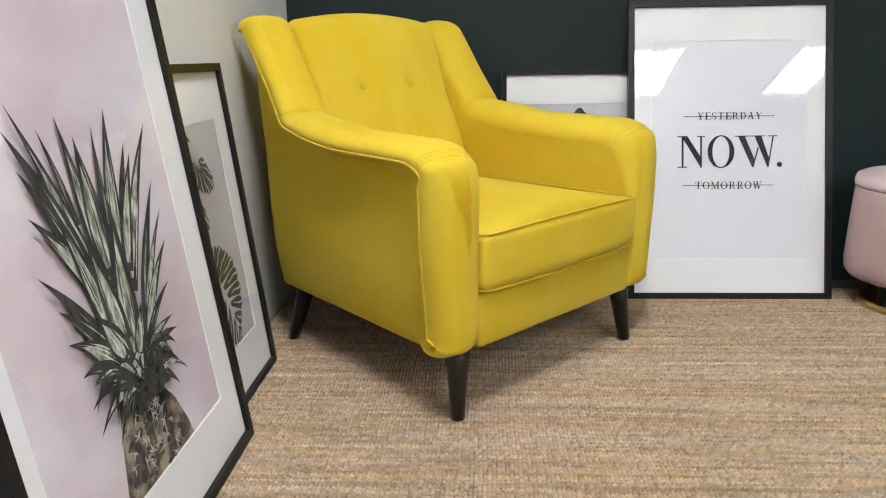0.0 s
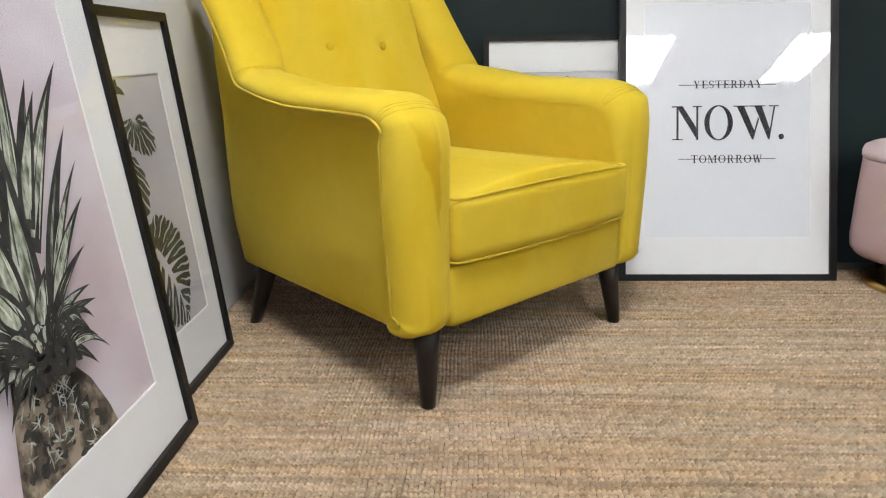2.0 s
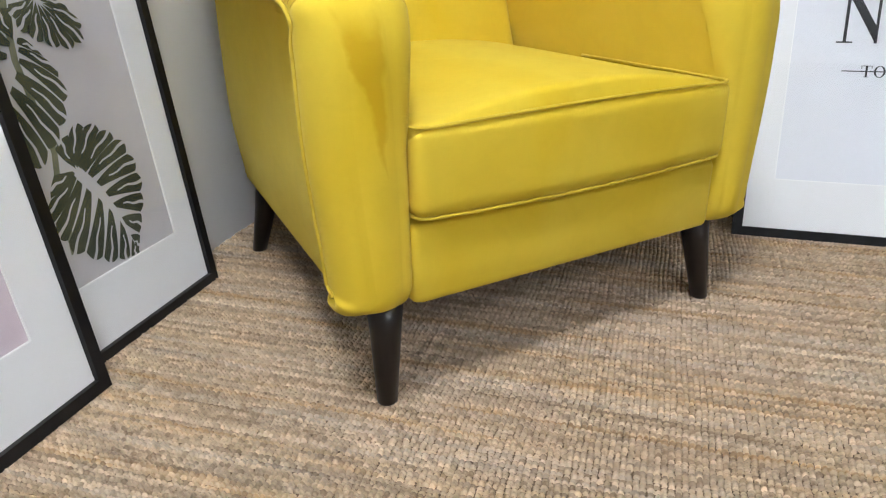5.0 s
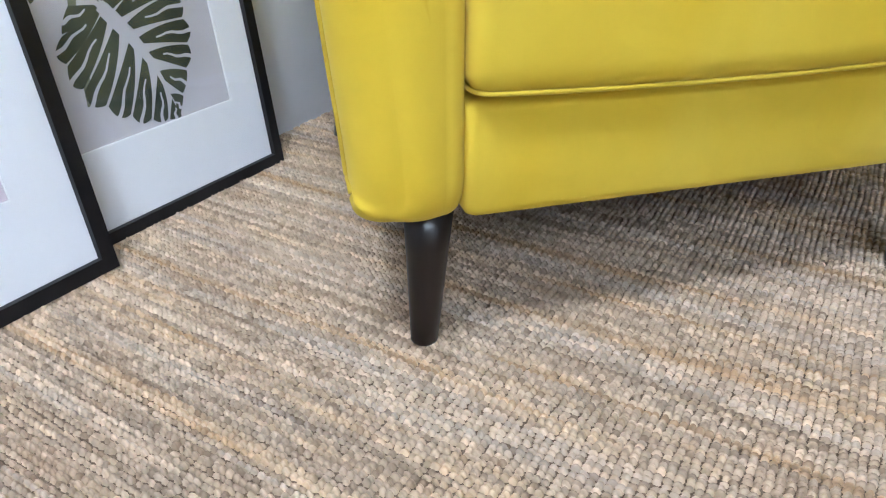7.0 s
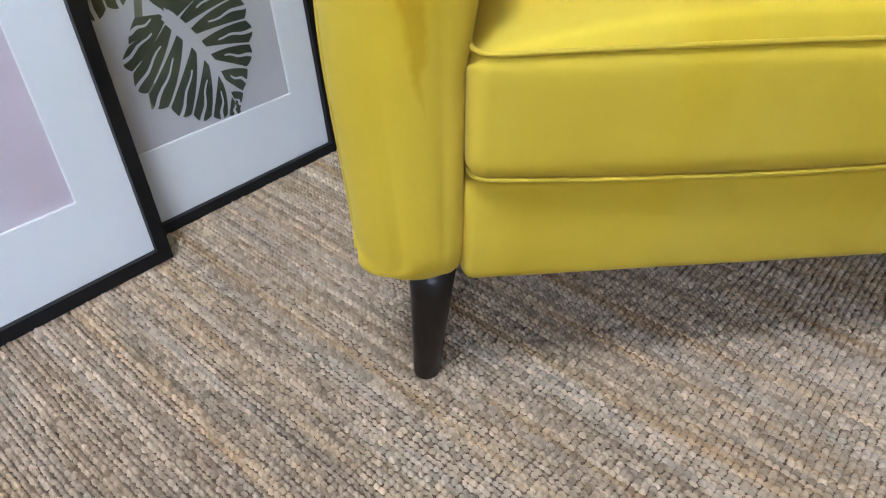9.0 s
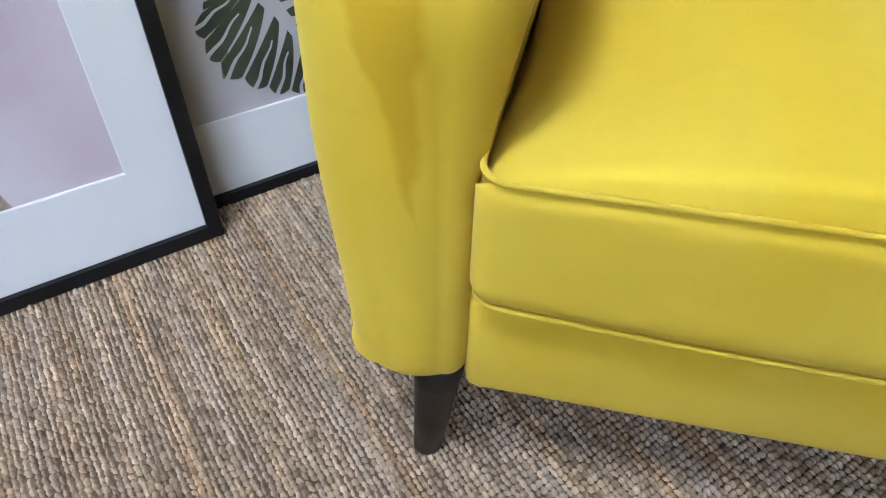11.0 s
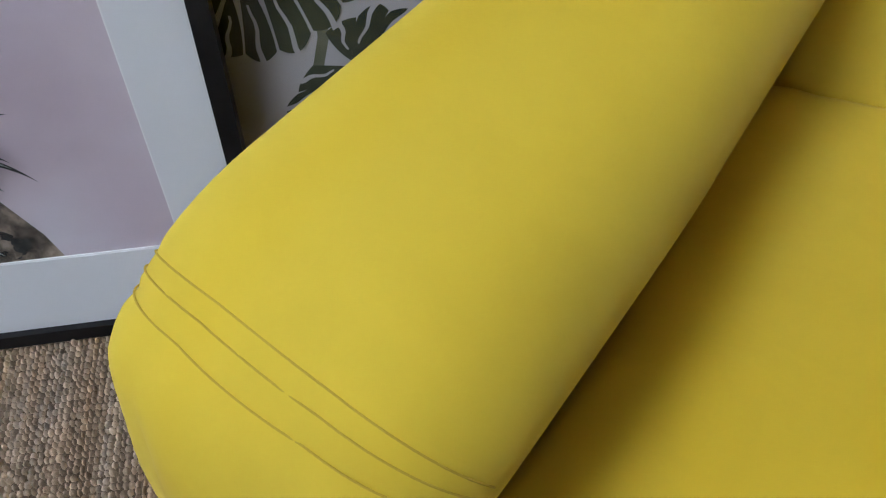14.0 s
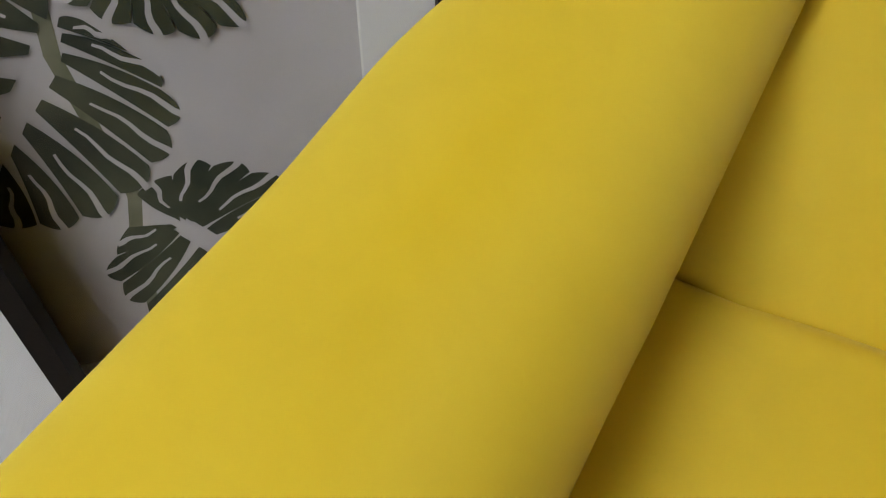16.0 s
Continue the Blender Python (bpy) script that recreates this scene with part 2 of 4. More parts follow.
def rounded(corners, step=0.012, arc=7):
    """A closed outline through corners (y, z, radius), with the straight runs cut into short steps."""
    n = len(corners)
    out = []
    for i in range(n):
        p = Vector(corners[i][:2])
        a = (Vector(corners[i - 1][:2]) - p)
        b = (Vector(corners[(i + 1) % n][:2]) - p)
        half = a.angle(b) / 2
        t = min(corners[i][2] / math.tan(half), 0.48 * min(a.length, b.length))
        s, e = p + a.normalized() * t, p + b.normalized() * t
        for k in range(arc + 1):
            w = k / arc
            out.append(s * (1 - w) ** 2 + p * 2 * w * (1 - w) + e * w * w)
    full = []
    for i, p in enumerate(out):
        q = out[(i + 1) % len(out)]
        full.append(p)
        m = int((q - p).length / step)
        for k in range(1, m):
            full.append(p.lerp(q, k / m))
    return [p for i, p in enumerate(full) if (p - full[i - 1]).length > 1e-5]


def outline_normals(pts):
    area = sum(pts[i - 1].x * p.y - p.x * pts[i - 1].y for i, p in enumerate(pts))
    sg = 1 if area > 0 else -1
    res = []
    for i in range(len(pts)):
        d = (pts[(i + 1) % len(pts)] - pts[i - 1]).normalized()
        res.append(Vector((-d.y, d.x)) * sg)
    return res


def smoothstep(a, b, x):
    t = max(0.0, min(1.0, (x - a) / (b - a)))
    return t * t * (3 - 2 * t)


def padded(outline, side_a, side_b, round_a, round_b, crown, caps=(), mid=10, dimples=(), open_a=False, wide_a=lambda ny, nz: 1.0):
    """An upholstered block: an outline in y, z carried along x from side_a to side_b, with rounded edges and a crowned face.
    side_*(y, z) give x; caps(p, q) give x and inset of rings past the edge of side_a; round_*(ny, nz) the edge radius by the outward direction (round_b by the place p too); crown(ny, nz) the swelling; wide_a(ny, nz) stretches the edge of side_a along x."""
    pts = outline
    nin = outline_normals(pts)
    bm = bmesh.new()
    loops = []

    def ring(f):
        row = []
        for p, q in zip(pts, nin):
            x, ins = f(p, q)
            y, z = p.x + q.x * ins, p.y + q.y * ins
            for (dx, dz, rad, dep) in dimples:
                if q.x > 0.5:
                    w = math.exp(-((x - dx) ** 2 + (z - dz) ** 2) / rad ** 2)
                    y += dep * w
            row.append(bm.verts.new((x, y, z)))
        loops.append(row)

    arc = 8
    for cap in reversed(caps):
        ring(cap)
    for k in range(arc + 1):
        t = 0.5 * math.pi * k / arc
        ring(lambda p, q: (side_a(p.x, p.y) + wide_a(-q.x, -q.y) * round_a(-q.x, -q.y) * (1 - math.cos(t)), round_a(-q.x, -q.y) * (1 - math.sin(t))))
    for k in range(1, mid):
        w = k / mid

        def inner(p, q):
            a = side_a(p.x, p.y) + wide_a(-q.x, -q.y) * round_a(-q.x, -q.y)
            b = side_b(p.x, p.y) - round_b(-q.x, -q.y, p)
            return a + (b - a) * w, -crown(-q.x, -q.y) * (1 - (2 * w - 1) ** 2)
        ring(inner)
    for k in range(arc, -1, -1):
        t = 0.5 * math.pi * k / arc

        def far_edge(p, q):
            r = round_b(-q.x, -q.y, p)
            ins = r * (1 - math.sin(t))
            return side_b(p.x + q.x * ins, p.y + q.y * ins) - r * (1 - math.cos(t)), ins
        ring(far_edge)
    n = len(pts)
    for a, b in zip(loops, loops[1:]):
        for i in range(n):
            j = (i + 1) % n
            bm.faces.new((a[i], a[j], b[j], b[i]))
    if not open_a:
        bm.faces.new(loops[0][::-1])
        bm.faces.new(loops[-1])
    return bm


def side_sheet(outline, side, clear, step=0.009):
    """The flat upholstered side inside an outline in y, z, as a fine grid; clear: how far it keeps from the rim, point by point."""
    poly = np.array([(p.x, p.y) for p in outline])
    ys = np.arange(poly[:, 0].min(), poly[:, 0].max(), step)
    zs = np.arange(poly[:, 1].min(), poly[:, 1].max(), step)

    def inside(y, z):
        a, b = poly, np.roll(poly, -1, 0)
        hit = ((a[:, 1] > z) != (b[:, 1] > z)) & (y < (b[:, 0] - a[:, 0]) * (z - a[:, 1]) / (b[:, 1] - a[:, 1] + 1e-12) + a[:, 0])
        far = np.hypot(poly[:, 0] - y, poly[:, 1] - z)
        return hit.sum() % 2 == 1 and far.min() > clear[far.argmin()]
    bm = bmesh.new()
    grid = {(i, k): bm.verts.new((side(y, z), y, z)) for i, y in enumerate(ys) for k, z in enumerate(zs) if inside(y, z)}
    for (i, k) in list(grid):
        q = [grid.get(c) for c in ((i, k), (i + 1, k), (i + 1, k + 1), (i, k + 1))]
        if all(q):
            bm.faces.new(q)
    return bm


# ---- setting ----
LEFT_X, BACK_Y, ROOM_X, ROOM_Y, CEIL_Z = -0.445, 2.29, 4.6, -4.2, 2.6


def structure(name, lo, hi, material, label):
    ob = link_mesh(name, boxed(lo, hi), material, None, smooth=False)
    return tagged(ob, label, name.split("_")[0], kind="structure")


structure("floor", (LEFT_X - 0.12, ROOM_Y - 0.12, -0.15), (ROOM_X + 0.12, BACK_Y + 0.12, -0.014), M_FLOOR, "dark wooden floor round the jute rug")
structure("wall_west", (LEFT_X - 0.12, ROOM_Y, -0.014), (LEFT_X, BACK_Y, CEIL_Z), M_WHITEWALL, "white painted wall behind the leaning pictures")
structure("wall_north", (LEFT_X - 0.12, BACK_Y, -0.014), (ROOM_X + 0.12, BACK_Y + 0.12, CEIL_Z), M_GREENWALL, "dark green painted wall behind the armchair")
# unseen, closes the room; its grey weakens the fill on the chair
structure("wall_south", (LEFT_X - 0.12, ROOM_Y - 0.12, -0.014), (ROOM_X + 0.12, ROOM_Y, CEIL_Z), M_GREYWALL, "plain grey painted wall")
structure("ceiling", (LEFT_X - 0.12, ROOM_Y - 0.12, CEIL_Z), (ROOM_X + 0.12, BACK_Y + 0.12, CEIL_Z + 0.12), M_CEIL, "white ceiling with recessed lamps")
# unseen east wall, its opening assumed to go with the fill lamp
bm = bmesh.new()
WY0, WY1, WZ0, WZ1 = -2.6, -0.2, 0.85, 2.25
box(bm, (ROOM_X, ROOM_Y, -0.014), (ROOM_X + 0.12, WY0, CEIL_Z))
box(bm, (ROOM_X, WY1, -0.014), (ROOM_X + 0.12, BACK_Y, CEIL_Z))
box(bm, (ROOM_X, WY0, -0.014), (ROOM_X + 0.12, WY1, WZ0))
box(bm, (ROOM_X, WY0, WZ1), (ROOM_X + 0.12, WY1, CEIL_Z))
tagged(link_mesh("wall_east", bm, M_GREYWALL, smooth=False), "grey painted wall with a window opening", "wall", kind="structure")


def ceiling_light(x, y, first=[]):
    m = pose(x, y, CEIL_Z)
    if first:
        return copy_thing(first[0], m)
    ob = thing("ceiling_light", m, "recessed white ceiling lamp with a slatted louvre", "ceiling light", "ceiling lamps")
    w, l = 0.19, 0.44
    part("diffuser", boxed((-w, -l, -0.012), (w, l, -0.004)), M_PANEL, ob, smooth=False)
    bm = bmesh.new()
    for lo, hi in (((-w - 0.02, -l - 0.02), (-w, l + 0.02)), ((w, -l - 0.02), (w + 0.02, l + 0.02)), ((-w, -l - 0.02), (w, -l)), ((-w, l), (w, l + 0.02))):
        box(bm, (*lo, -0.03), (*hi, 0.0))
    part("frame", bm, M_LOUVRE, ob, smooth=False)
    for k in range(4):
        xx = -w + 2 * w * (k + 1) / 5
        part("slat", boxed((xx - 0.012, -l, -0.028), (xx + 0.012, l, -0.014)), M_LOUVRE, ob, smooth=False)
    first.append(ob)
    return ob


# the y -1.58 pair shows in the poster glass; the first is unseen, added top light
for lx, ly in ((0.3, 0.45), (1.66, -1.58), (3.0, -1.58)):
    ceiling_light(lx, ly)


# ---- armchair ----
CHAIR = pose(0.125, 1.275, 0, 0, 0, 46.2)
XC = 0.313


def mirrored(bm, flip):
    if flip:
        for v in bm.verts:
            v.co.x = 2 * XC - v.co.x
    return bm


def build_armchair():
    chair = thing("armchair", CHAIR, "yellow velvet armchair with piped arms and dark tapered wooden legs", "armchair")
    frame_outline = rounded([
        (-0.036, 0.150, 0.052), (-0.036, 0.581, 0.110), (0.30, 0.589, 0.35), (0.503, 0.618, 0.010), (0.672, 0.852, 0.055),
        (0.745, 0.838, 0.035), (0.718, 0.640, 0.12), (0.684, 0.143, 0.022)], step=0.0032, arc=18)
    n_frame = outline_normals(frame_outline)

    def side(y, z):
        """The recessed side of the chair, which closes in towards the rear and at its foot."""
        return -0.055 + 0.068 * (y - 0.05) + 0.012 * (1 - smoothstep(0.13, 0.30, z)) - 0.004 * math.sin(math.pi * min(max((z - 0.15) / 0.37, 0), 1))

    def proud(y, z):
        """How far the padded band stands over the side: fully along the front, the arm and the wing, not at the rear and the foot."""
        rear = 0.684 + 0.061 * (z - 0.143) / 0.695
        return max(1 - smoothstep(0.02, 0.075, y), smoothstep(0.49, 0.56, z)) * (1 - smoothstep(-0.035, -0.004, y - rear))

    def outer(y, z):
        w = proud(y, z)
        band = -0.067 - 0.016 * smoothstep(0.15, 0.42, z) + 0.029 * smoothstep(0.36, 0.58, y)
        return w * band + (1 - w) * side(y, z)

    def inner(y, z):
        return 0.037 + 0.030 * max(0.0, min(1.0, (z - 0.37) / 0.17)) + 0.006 * smoothstep(0.0, 0.20, y) + 0.006 * smoothstep(0.60, 0.70, z)

    def r_out(ny, nz):
        return 0.027 + 0.017 * smoothstep(0.83, 1.0, -ny) - 0.009 * smoothstep(0.5, 1.0, -nz) - 0.006 * smoothstep(0.5, 0.9, ny)

    def wide(ny, nz):
        return 1.0 + 0.85 * smoothstep(0.45, 1.0, nz) + 1.0 * smoothstep(0.5, 1.0, -nz)

    def r_in(ny, nz, p):
        return 0.020 + 0.034 * smoothstep(0.34, 0.56, p.y) - 0.016 * smoothstep(0.60, 0.66, p.y)

    def crown(ny, nz):
        return 0.0012 + 0.005 * smoothstep(0.3, 1.0, -ny)

    def at(p, q, ins, part_way, lift=0.0):
        y, z = p.x + q.x * ins, p.y + q.y * ins
        return outer(p.x, p.y) * (1 - part_way) + side(y, z) * part_way + lift

    def rim_in(q, extra):
        return r_out(-q.x, -q.y) + extra * (1 - 0.6 * smoothstep(0.3, 0.95, q.y))

    lip = (
        lambda p, q: (outer(p.x, p.y) + 0.0004, rim_in(q, 0.005)),
        lambda p, q: (at(p, q, rim_in(q, 0.010), 0.10), rim_in(q, 0.010)),
        lambda p, q: (at(p, q, rim_in(q, 0.014), 0.55), rim_in(q, 0.014)),
        lambda p, q: (at(p, q, rim_in(q, 0.021), 0.90), rim_in(q, 0.021)),
        lambda p, q: (at(p, q, rim_in(q, 0.030), 1.0, 0.0004), rim_in(q, 0.030)),
        lambda p, q: (at(p, q, rim_in(q, 0.044), 1.0, 0.0014), rim_in(q, 0.044)))
    start = min(range(len(frame_outline)), key=lambda k: (frame_outline[k] - Vector((-0.012, 0.549))).length)
    wing = min(range(len(frame_outline)), key=lambda k: (frame_outline[k] - Vector((0.507, 0.621))).length)

    def along(first, hop):
        k, gone = first, 0.0
        while gone + (frame_outline[k + 1] - frame_outline[k]).length < hop:
            gone += (frame_outline[k + 1] - frame_outline[k]).length
            k += 1
        w = (hop - gone) / (frame_outline[k + 1] - frame_outline[k]).length
        return frame_outline[k].lerp(frame_outline[k + 1], w), n_frame[k].lerp(n_frame[k + 1], w)

    def across(first, hop, bow, n=40):
        """A line over the band from its outer lip to its inner edge."""
        line = []
        for m in range(n):
            w = m / (n - 1)
            p, q = along(first, hop + bow * math.sin(1.45 * (1 - w)) ** 0.9)
            ro, ri, wx = r_out(-q.x, -q.y), r_in(-q.x, -q.y, p), wide(-q.x, -q.y)
            xo, xi = outer(p.x, p.y), inner(p.x, p.y)
            if w < 0.3:
                t = 0.05 + (math.pi / 2 - 0.05) * w / 0.3
                x, ins = xo + wx * ro * (1 - math.cos(t)), ro * (1 - math.sin(t))
                out = Vector((-math.cos(t), -q.x * math.sin(t), -q.y * math.sin(t)))
            elif w < 0.62:
                u = (w - 0.3) / 0.32
                x, ins = xo + wx * ro + (xi - ri - xo - wx * ro) * u, -crown(-q.x, -q.y) * (1 - (2 * u - 1) ** 2)
                out = Vector((0, -q.x, -q.y))
            else:
                t = math.pi / 2 - 1.2 * (w - 0.62) / 0.38
                x, ins = xi - ri * (1 - math.cos(t)), ri * (1 - math.sin(t))
                out = Vector((math.cos(t), -q.x * math.sin(t), -q.y * math.sin(t)))
            line.append((Vector((x, p.x + q.x * ins, p.y + q.y * ins)), out))
        return line

    seams = [(across(start, 0.0, 0.012), 0.0024), (across(start, 0.0105, 0.012), 0.0009), (across(start, 0.0185, 0.012), 0.0012), (across(wing, 0.0, 0.004), 0.0026)]
    groove = [(np.array([tuple(v) for v, _ in line]), depth) for line, depth in seams]
    for flip in (False, True):
        bm = padded(frame_outline, outer, inner, r_out, r_in, crown, caps=lip, mid=18, open_a=True, wide_a=wide)
        bm.normal_update()
        moves = []
        for v in bm.verts:
            c = np.array(tuple(v.co))
            sink = 0.0
            for line, depth in groove:
                if abs(c[1] - line[20, 1]) > 0.08 or abs(c[2] - line[20, 2]) > 0.10:
                    continue
                d = np.sqrt(((line - c) ** 2).sum(1).min())
                sink += depth * math.exp(-(d / 0.0032) ** 2)
                if depth > 0.002:
                    sink += 0.0014 * math.exp(-(d / 0.020) ** 2) * noise.noise(Vector((v.co.x * 75, v.co.y * 38, v.co.z * 38)))
            if sink:
                moves.append((v, sink))
        sign = -1 if min(bm.verts, key=lambda v: v.co.y).normal.y > 0 else 1
        shifts = [(v, sign * sink * v.normal) for v, sink in moves]
        for v, shift in shifts:
            v.co -= shift
        arm = part("arm", mirrored(bm, flip), M_VELVET, chair)
        rim = np.array([rim_in(q, 0.029) for q in n_frame])
        part("side_panel", mirrored(side_sheet(frame_outline, side, rim), flip), M_VELVET, arm)
        rim = np.array([r_in(-q.x, -q.y, p) - 0.007 for p, q in zip(frame_outline, n_frame)])
        part("inner_panel", mirrored(side_sheet(frame_outline, lambda y, z: inner(y, z) - 0.0007, rim), flip), M_VELVET, arm)
        path = []
        for p, q in zip(frame_outline, n_frame):
            if proud(p.x, p.y) > 0.55 and p.y > 0.163:
                ins = rim_in(q, 0.0085)
                path.append((outer(p.x, p.y) - 0.0005, p.x + q.x * ins, p.y + q.y * ins))
        part("piping", mirrored(tube(path[::2], 0.0029, 8), flip), M_PIPING, arm, "raised yellow piping")
        for line, depth in seams:
            part("seam", mirrored(tube([v - n * 0.42 * depth for v, n in line], 0.00042, 6), flip), M_STITCH, arm, "stitched seam across the arm")

    back = rounded([(0.488, 0.35, 0.02), (0.648, 0.846, 0.06), (0.738, 0.836, 0.04), (0.650, 0.30, 0.02)])
    dim = ((XC - 0.083, 0.668, 0.022, 0.014), (XC + 0.083, 0.668, 0.022, 0.014))
    bm = padded(back, lambda y, z: 0.056 + 0.022 * smoothstep(0.5, 0.66, z), lambda y, z: 2 * XC - 0.056 - 0.022 * smoothstep(0.5, 0.66, z), lambda a, b: 0.030, lambda a, b, p: 0.030,
                lambda ny, nz: 0.018, mid=40, dimples=dim)
    rest = part("backrest", bm, M_VELVET, chair)
    for dx, dz, _, _ in dim:
        bm = bmesh.new()
        bmesh.ops.create_uvsphere(bm, u_segments=16, v_segments=10, radius=0.0105)
        for v in bm.verts:
            v.co = Vector((v.co.x, v.co.y * 0.5, v.co.z))
        ob = part("button", bm, M_VELVET, rest, "covered button")
        ob.location = (dx, 0.5835, dz)

    seat = rounded([(-0.046, 0.277, 0.026), (-0.046, 0.402, 0.022), (0.508, 0.400, 0.045), (0.505, 0.29, 0.02)])
    bm = padded(seat, lambda y, z: 0.0365 + 0.013 * smoothstep(0.0, 0.14, y), lambda y, z: 2 * XC - 0.0365 - 0.013 * smoothstep(0.0, 0.14, y), lambda a, b: 0.020 + 0.016 * smoothstep(0.5, 1.0, b), lambda a, b, p: 0.020 + 0.016 * smoothstep(0.5, 1.0, b),
                lambda ny, nz: 0.006 + 0.022 * smoothstep(0.75, 1.0, nz), mid=24)
    cushion = part("seat_cushion", bm, M_VELVET, chair)
    for zz, yy, lift in ((0.3985, -0.0430, 0.0045), (0.2815, -0.0415, -0.0045)):
        path = [(0.0405 + 0.012 * (1 - k / 8), 0.30 - 0.3 * k / 8, zz) for k in range(8)]
        path += [(0.0405 + 0.02 * (1 - math.cos(a)), yy + 0.02 * (1 - math.sin(a)), zz) for a in [k * math.pi / 12 for k in range(7)]]
        path += [(XC * (k / 12) + 0.0605 * (1 - k / 12), yy, zz) for k in range(1, 12)]
        path += [(2 * XC - x, y, z) for x, y, z in reversed(path)]
        for k, (x, y, z) in enumerate(path):
            w = max(1 - ((x - XC) / 0.255) ** 2, 0)
            path[k] = (x, y - 0.0045 * w, z + lift * w)
        part("piping", tube(path, 0.0024, 8), M_PIPING, cushion, "raised yellow piping")

    bm = boxed((0.036, -0.029, 0.154), (2 * XC - 0.036, 0.60, 0.272), 0.012)
    part("front_panel", bm, M_VELVET, chair)
    part("rear_panel", boxed((0.01, 0.640, 0.152), (2 * XC - 0.01, 0.684, 0.62), 0.015), M_VELVET, chair)
    part("underside", boxed((0.02, 0.02, 0.151), (2 * XC - 0.02, 0.64, 0.158)), M_UNDER, chair, "black dust cloth", smooth=False)
    for lx, ly, dx, dy in ((0.0, 0.0, 0.010, 0.012), (2 * XC, 0.0, -0.026, 0.012), (0.0, 0.642, 0.026, -0.045), (2 * XC, 0.642, -0.026, -0.045)):
        bm = bmesh.new()
        rows = []
        for w, r in ((0.0, 0.0125), (0.012, 0.0148), (0.35, 0.0185), (0.7, 0.0225), (1.0, 0.0265)):
            rows.append([bm.verts.new((lx + dx * w + r * math.cos(a), ly + dy * w + r * math.sin(a), 0.160 * w)) for a in [2 * math.pi * k / 20 for k in range(20)]])
        for a, b in zip(rows, rows[1:]):
            for k in range(20):
                bm.faces.new((a[k], a[(k + 1) % 20], b[(k + 1) % 20], b[k]))
        bm.faces.new(rows[0][::-1])
        bm.faces.new(rows[-1])
        part("leg", bm, M_LEG, chair, "dark stained tapered wooden leg")
    return chair


build_armchair()


# ---- leaning pictures ----
def picture(name, m, w, h, face, depth, margins, label, art, group="leaning pictures"):
    """A framed print in its own x (across), y (up), z (towards the viewer); margins: mat width at the sides, foot and top, and at the left side where it differs."""
    ob = thing(name, m, label, "framed picture", group)
    bm = bmesh.new()
    for pts in (((0, 0), (w, 0), (w - face, face), (face, face)), ((w, 0), (w, h), (w - face, h - face), (w - face, face)),
                ((w, h), (0, h), (face, h - face), (w - face, h - face)), ((0, h), (0, 0), (face, face), (face, h - face))):
        prism(bm, pts, -depth, 0.0)
    bmesh.ops.remove_doubles(bm, verts=bm.verts, dist=1e-5)
    part("frame", bm, M_FRAME, ob, "slim black frame", smooth=False)
    part("backing", boxed((face, face, -depth + 0.002), (w - face, h - face, -depth + 0.005)), M_BACKING, ob, smooth=False)
    bm = bmesh.new()
    bm.faces.new([bm.verts.new((x, y, -0.0068)) for x, y in ((face, face), (w - face, face), (w - face, h - face), (face, h - face))])
    pane = part("glass", bm, M_GLASS, ob, "clear picture glass", smooth=False)
    pane.visible_shadow = False
    for p in pane.data.polygons:
        if p.normal.z < 0:
            p.flip()
    s, f0, t0 = margins[:3]
    zf, zb = -0.0090, -0.0108
    bm = bmesh.new()
    ix0, ix1, iy0, iy1 = margins[-1] if len(margins) > 3 else s, w - s, f0, h - t0
    for lo, hi in (((face, face), (ix0, h - face)), ((ix1, face), (w - face, h - face)), ((ix0, face), (ix1, iy0)), ((ix0, iy1), (ix1, h - face))):
        box(bm, (*lo, zb), (*hi, zf))
    part("mat", bm, M_MAT, ob, "white mat board", smooth=False)
    bm = bmesh.new()
    e = 0.0016
    for pts in (((ix0, iy0), (ix1, iy0), (ix1 - e, iy0 + e), (ix0 + e, iy0 + e)), ((ix1, iy0), (ix1, iy1), (ix1 - e, iy1 - e), (ix1 - e, iy0 + e)),
                ((ix1, iy1), (ix0, iy1), (ix0 + e, iy1 - e), (ix1 - e, iy1 - e)), ((ix0, iy1), (ix0, iy0), (ix0 + e, iy0 + e), (ix0 + e, iy1 - e))):
        prism(bm, pts, zb - 0.001, zb + 0.0009)
    part("mat_bevel", bm, M_BEVEL, ob, "pale cut edge of the mat", smooth=False)
    art(ob, ix0, ix1, iy0, iy1, zb - 0.0012)
    return ob


def leaning(x0, y0, k, face_to):
    """The pose of a picture whose front foot stands at x0, y0 and leans back by k metres a metre."""
    a = math.degrees(math.atan(k))
    if face_to == "south":
        return pose(x0, y0, 0.001, 90 - a, 0, 0)
    return pose(x0, y0, 0.001, 0, 0, 90) @ pose(0, 0, 0, 90 - a, 0, 0)


def sheet(ob, ix0, ix1, iy0, iy1, z, material, label="printed sheet"):
    return part("print", boxed((ix0 - 0.01, iy0 - 0.01, z - 0.0006), (ix1 + 0.01, iy1 + 0.01, z)), material, ob, label, smooth=False)


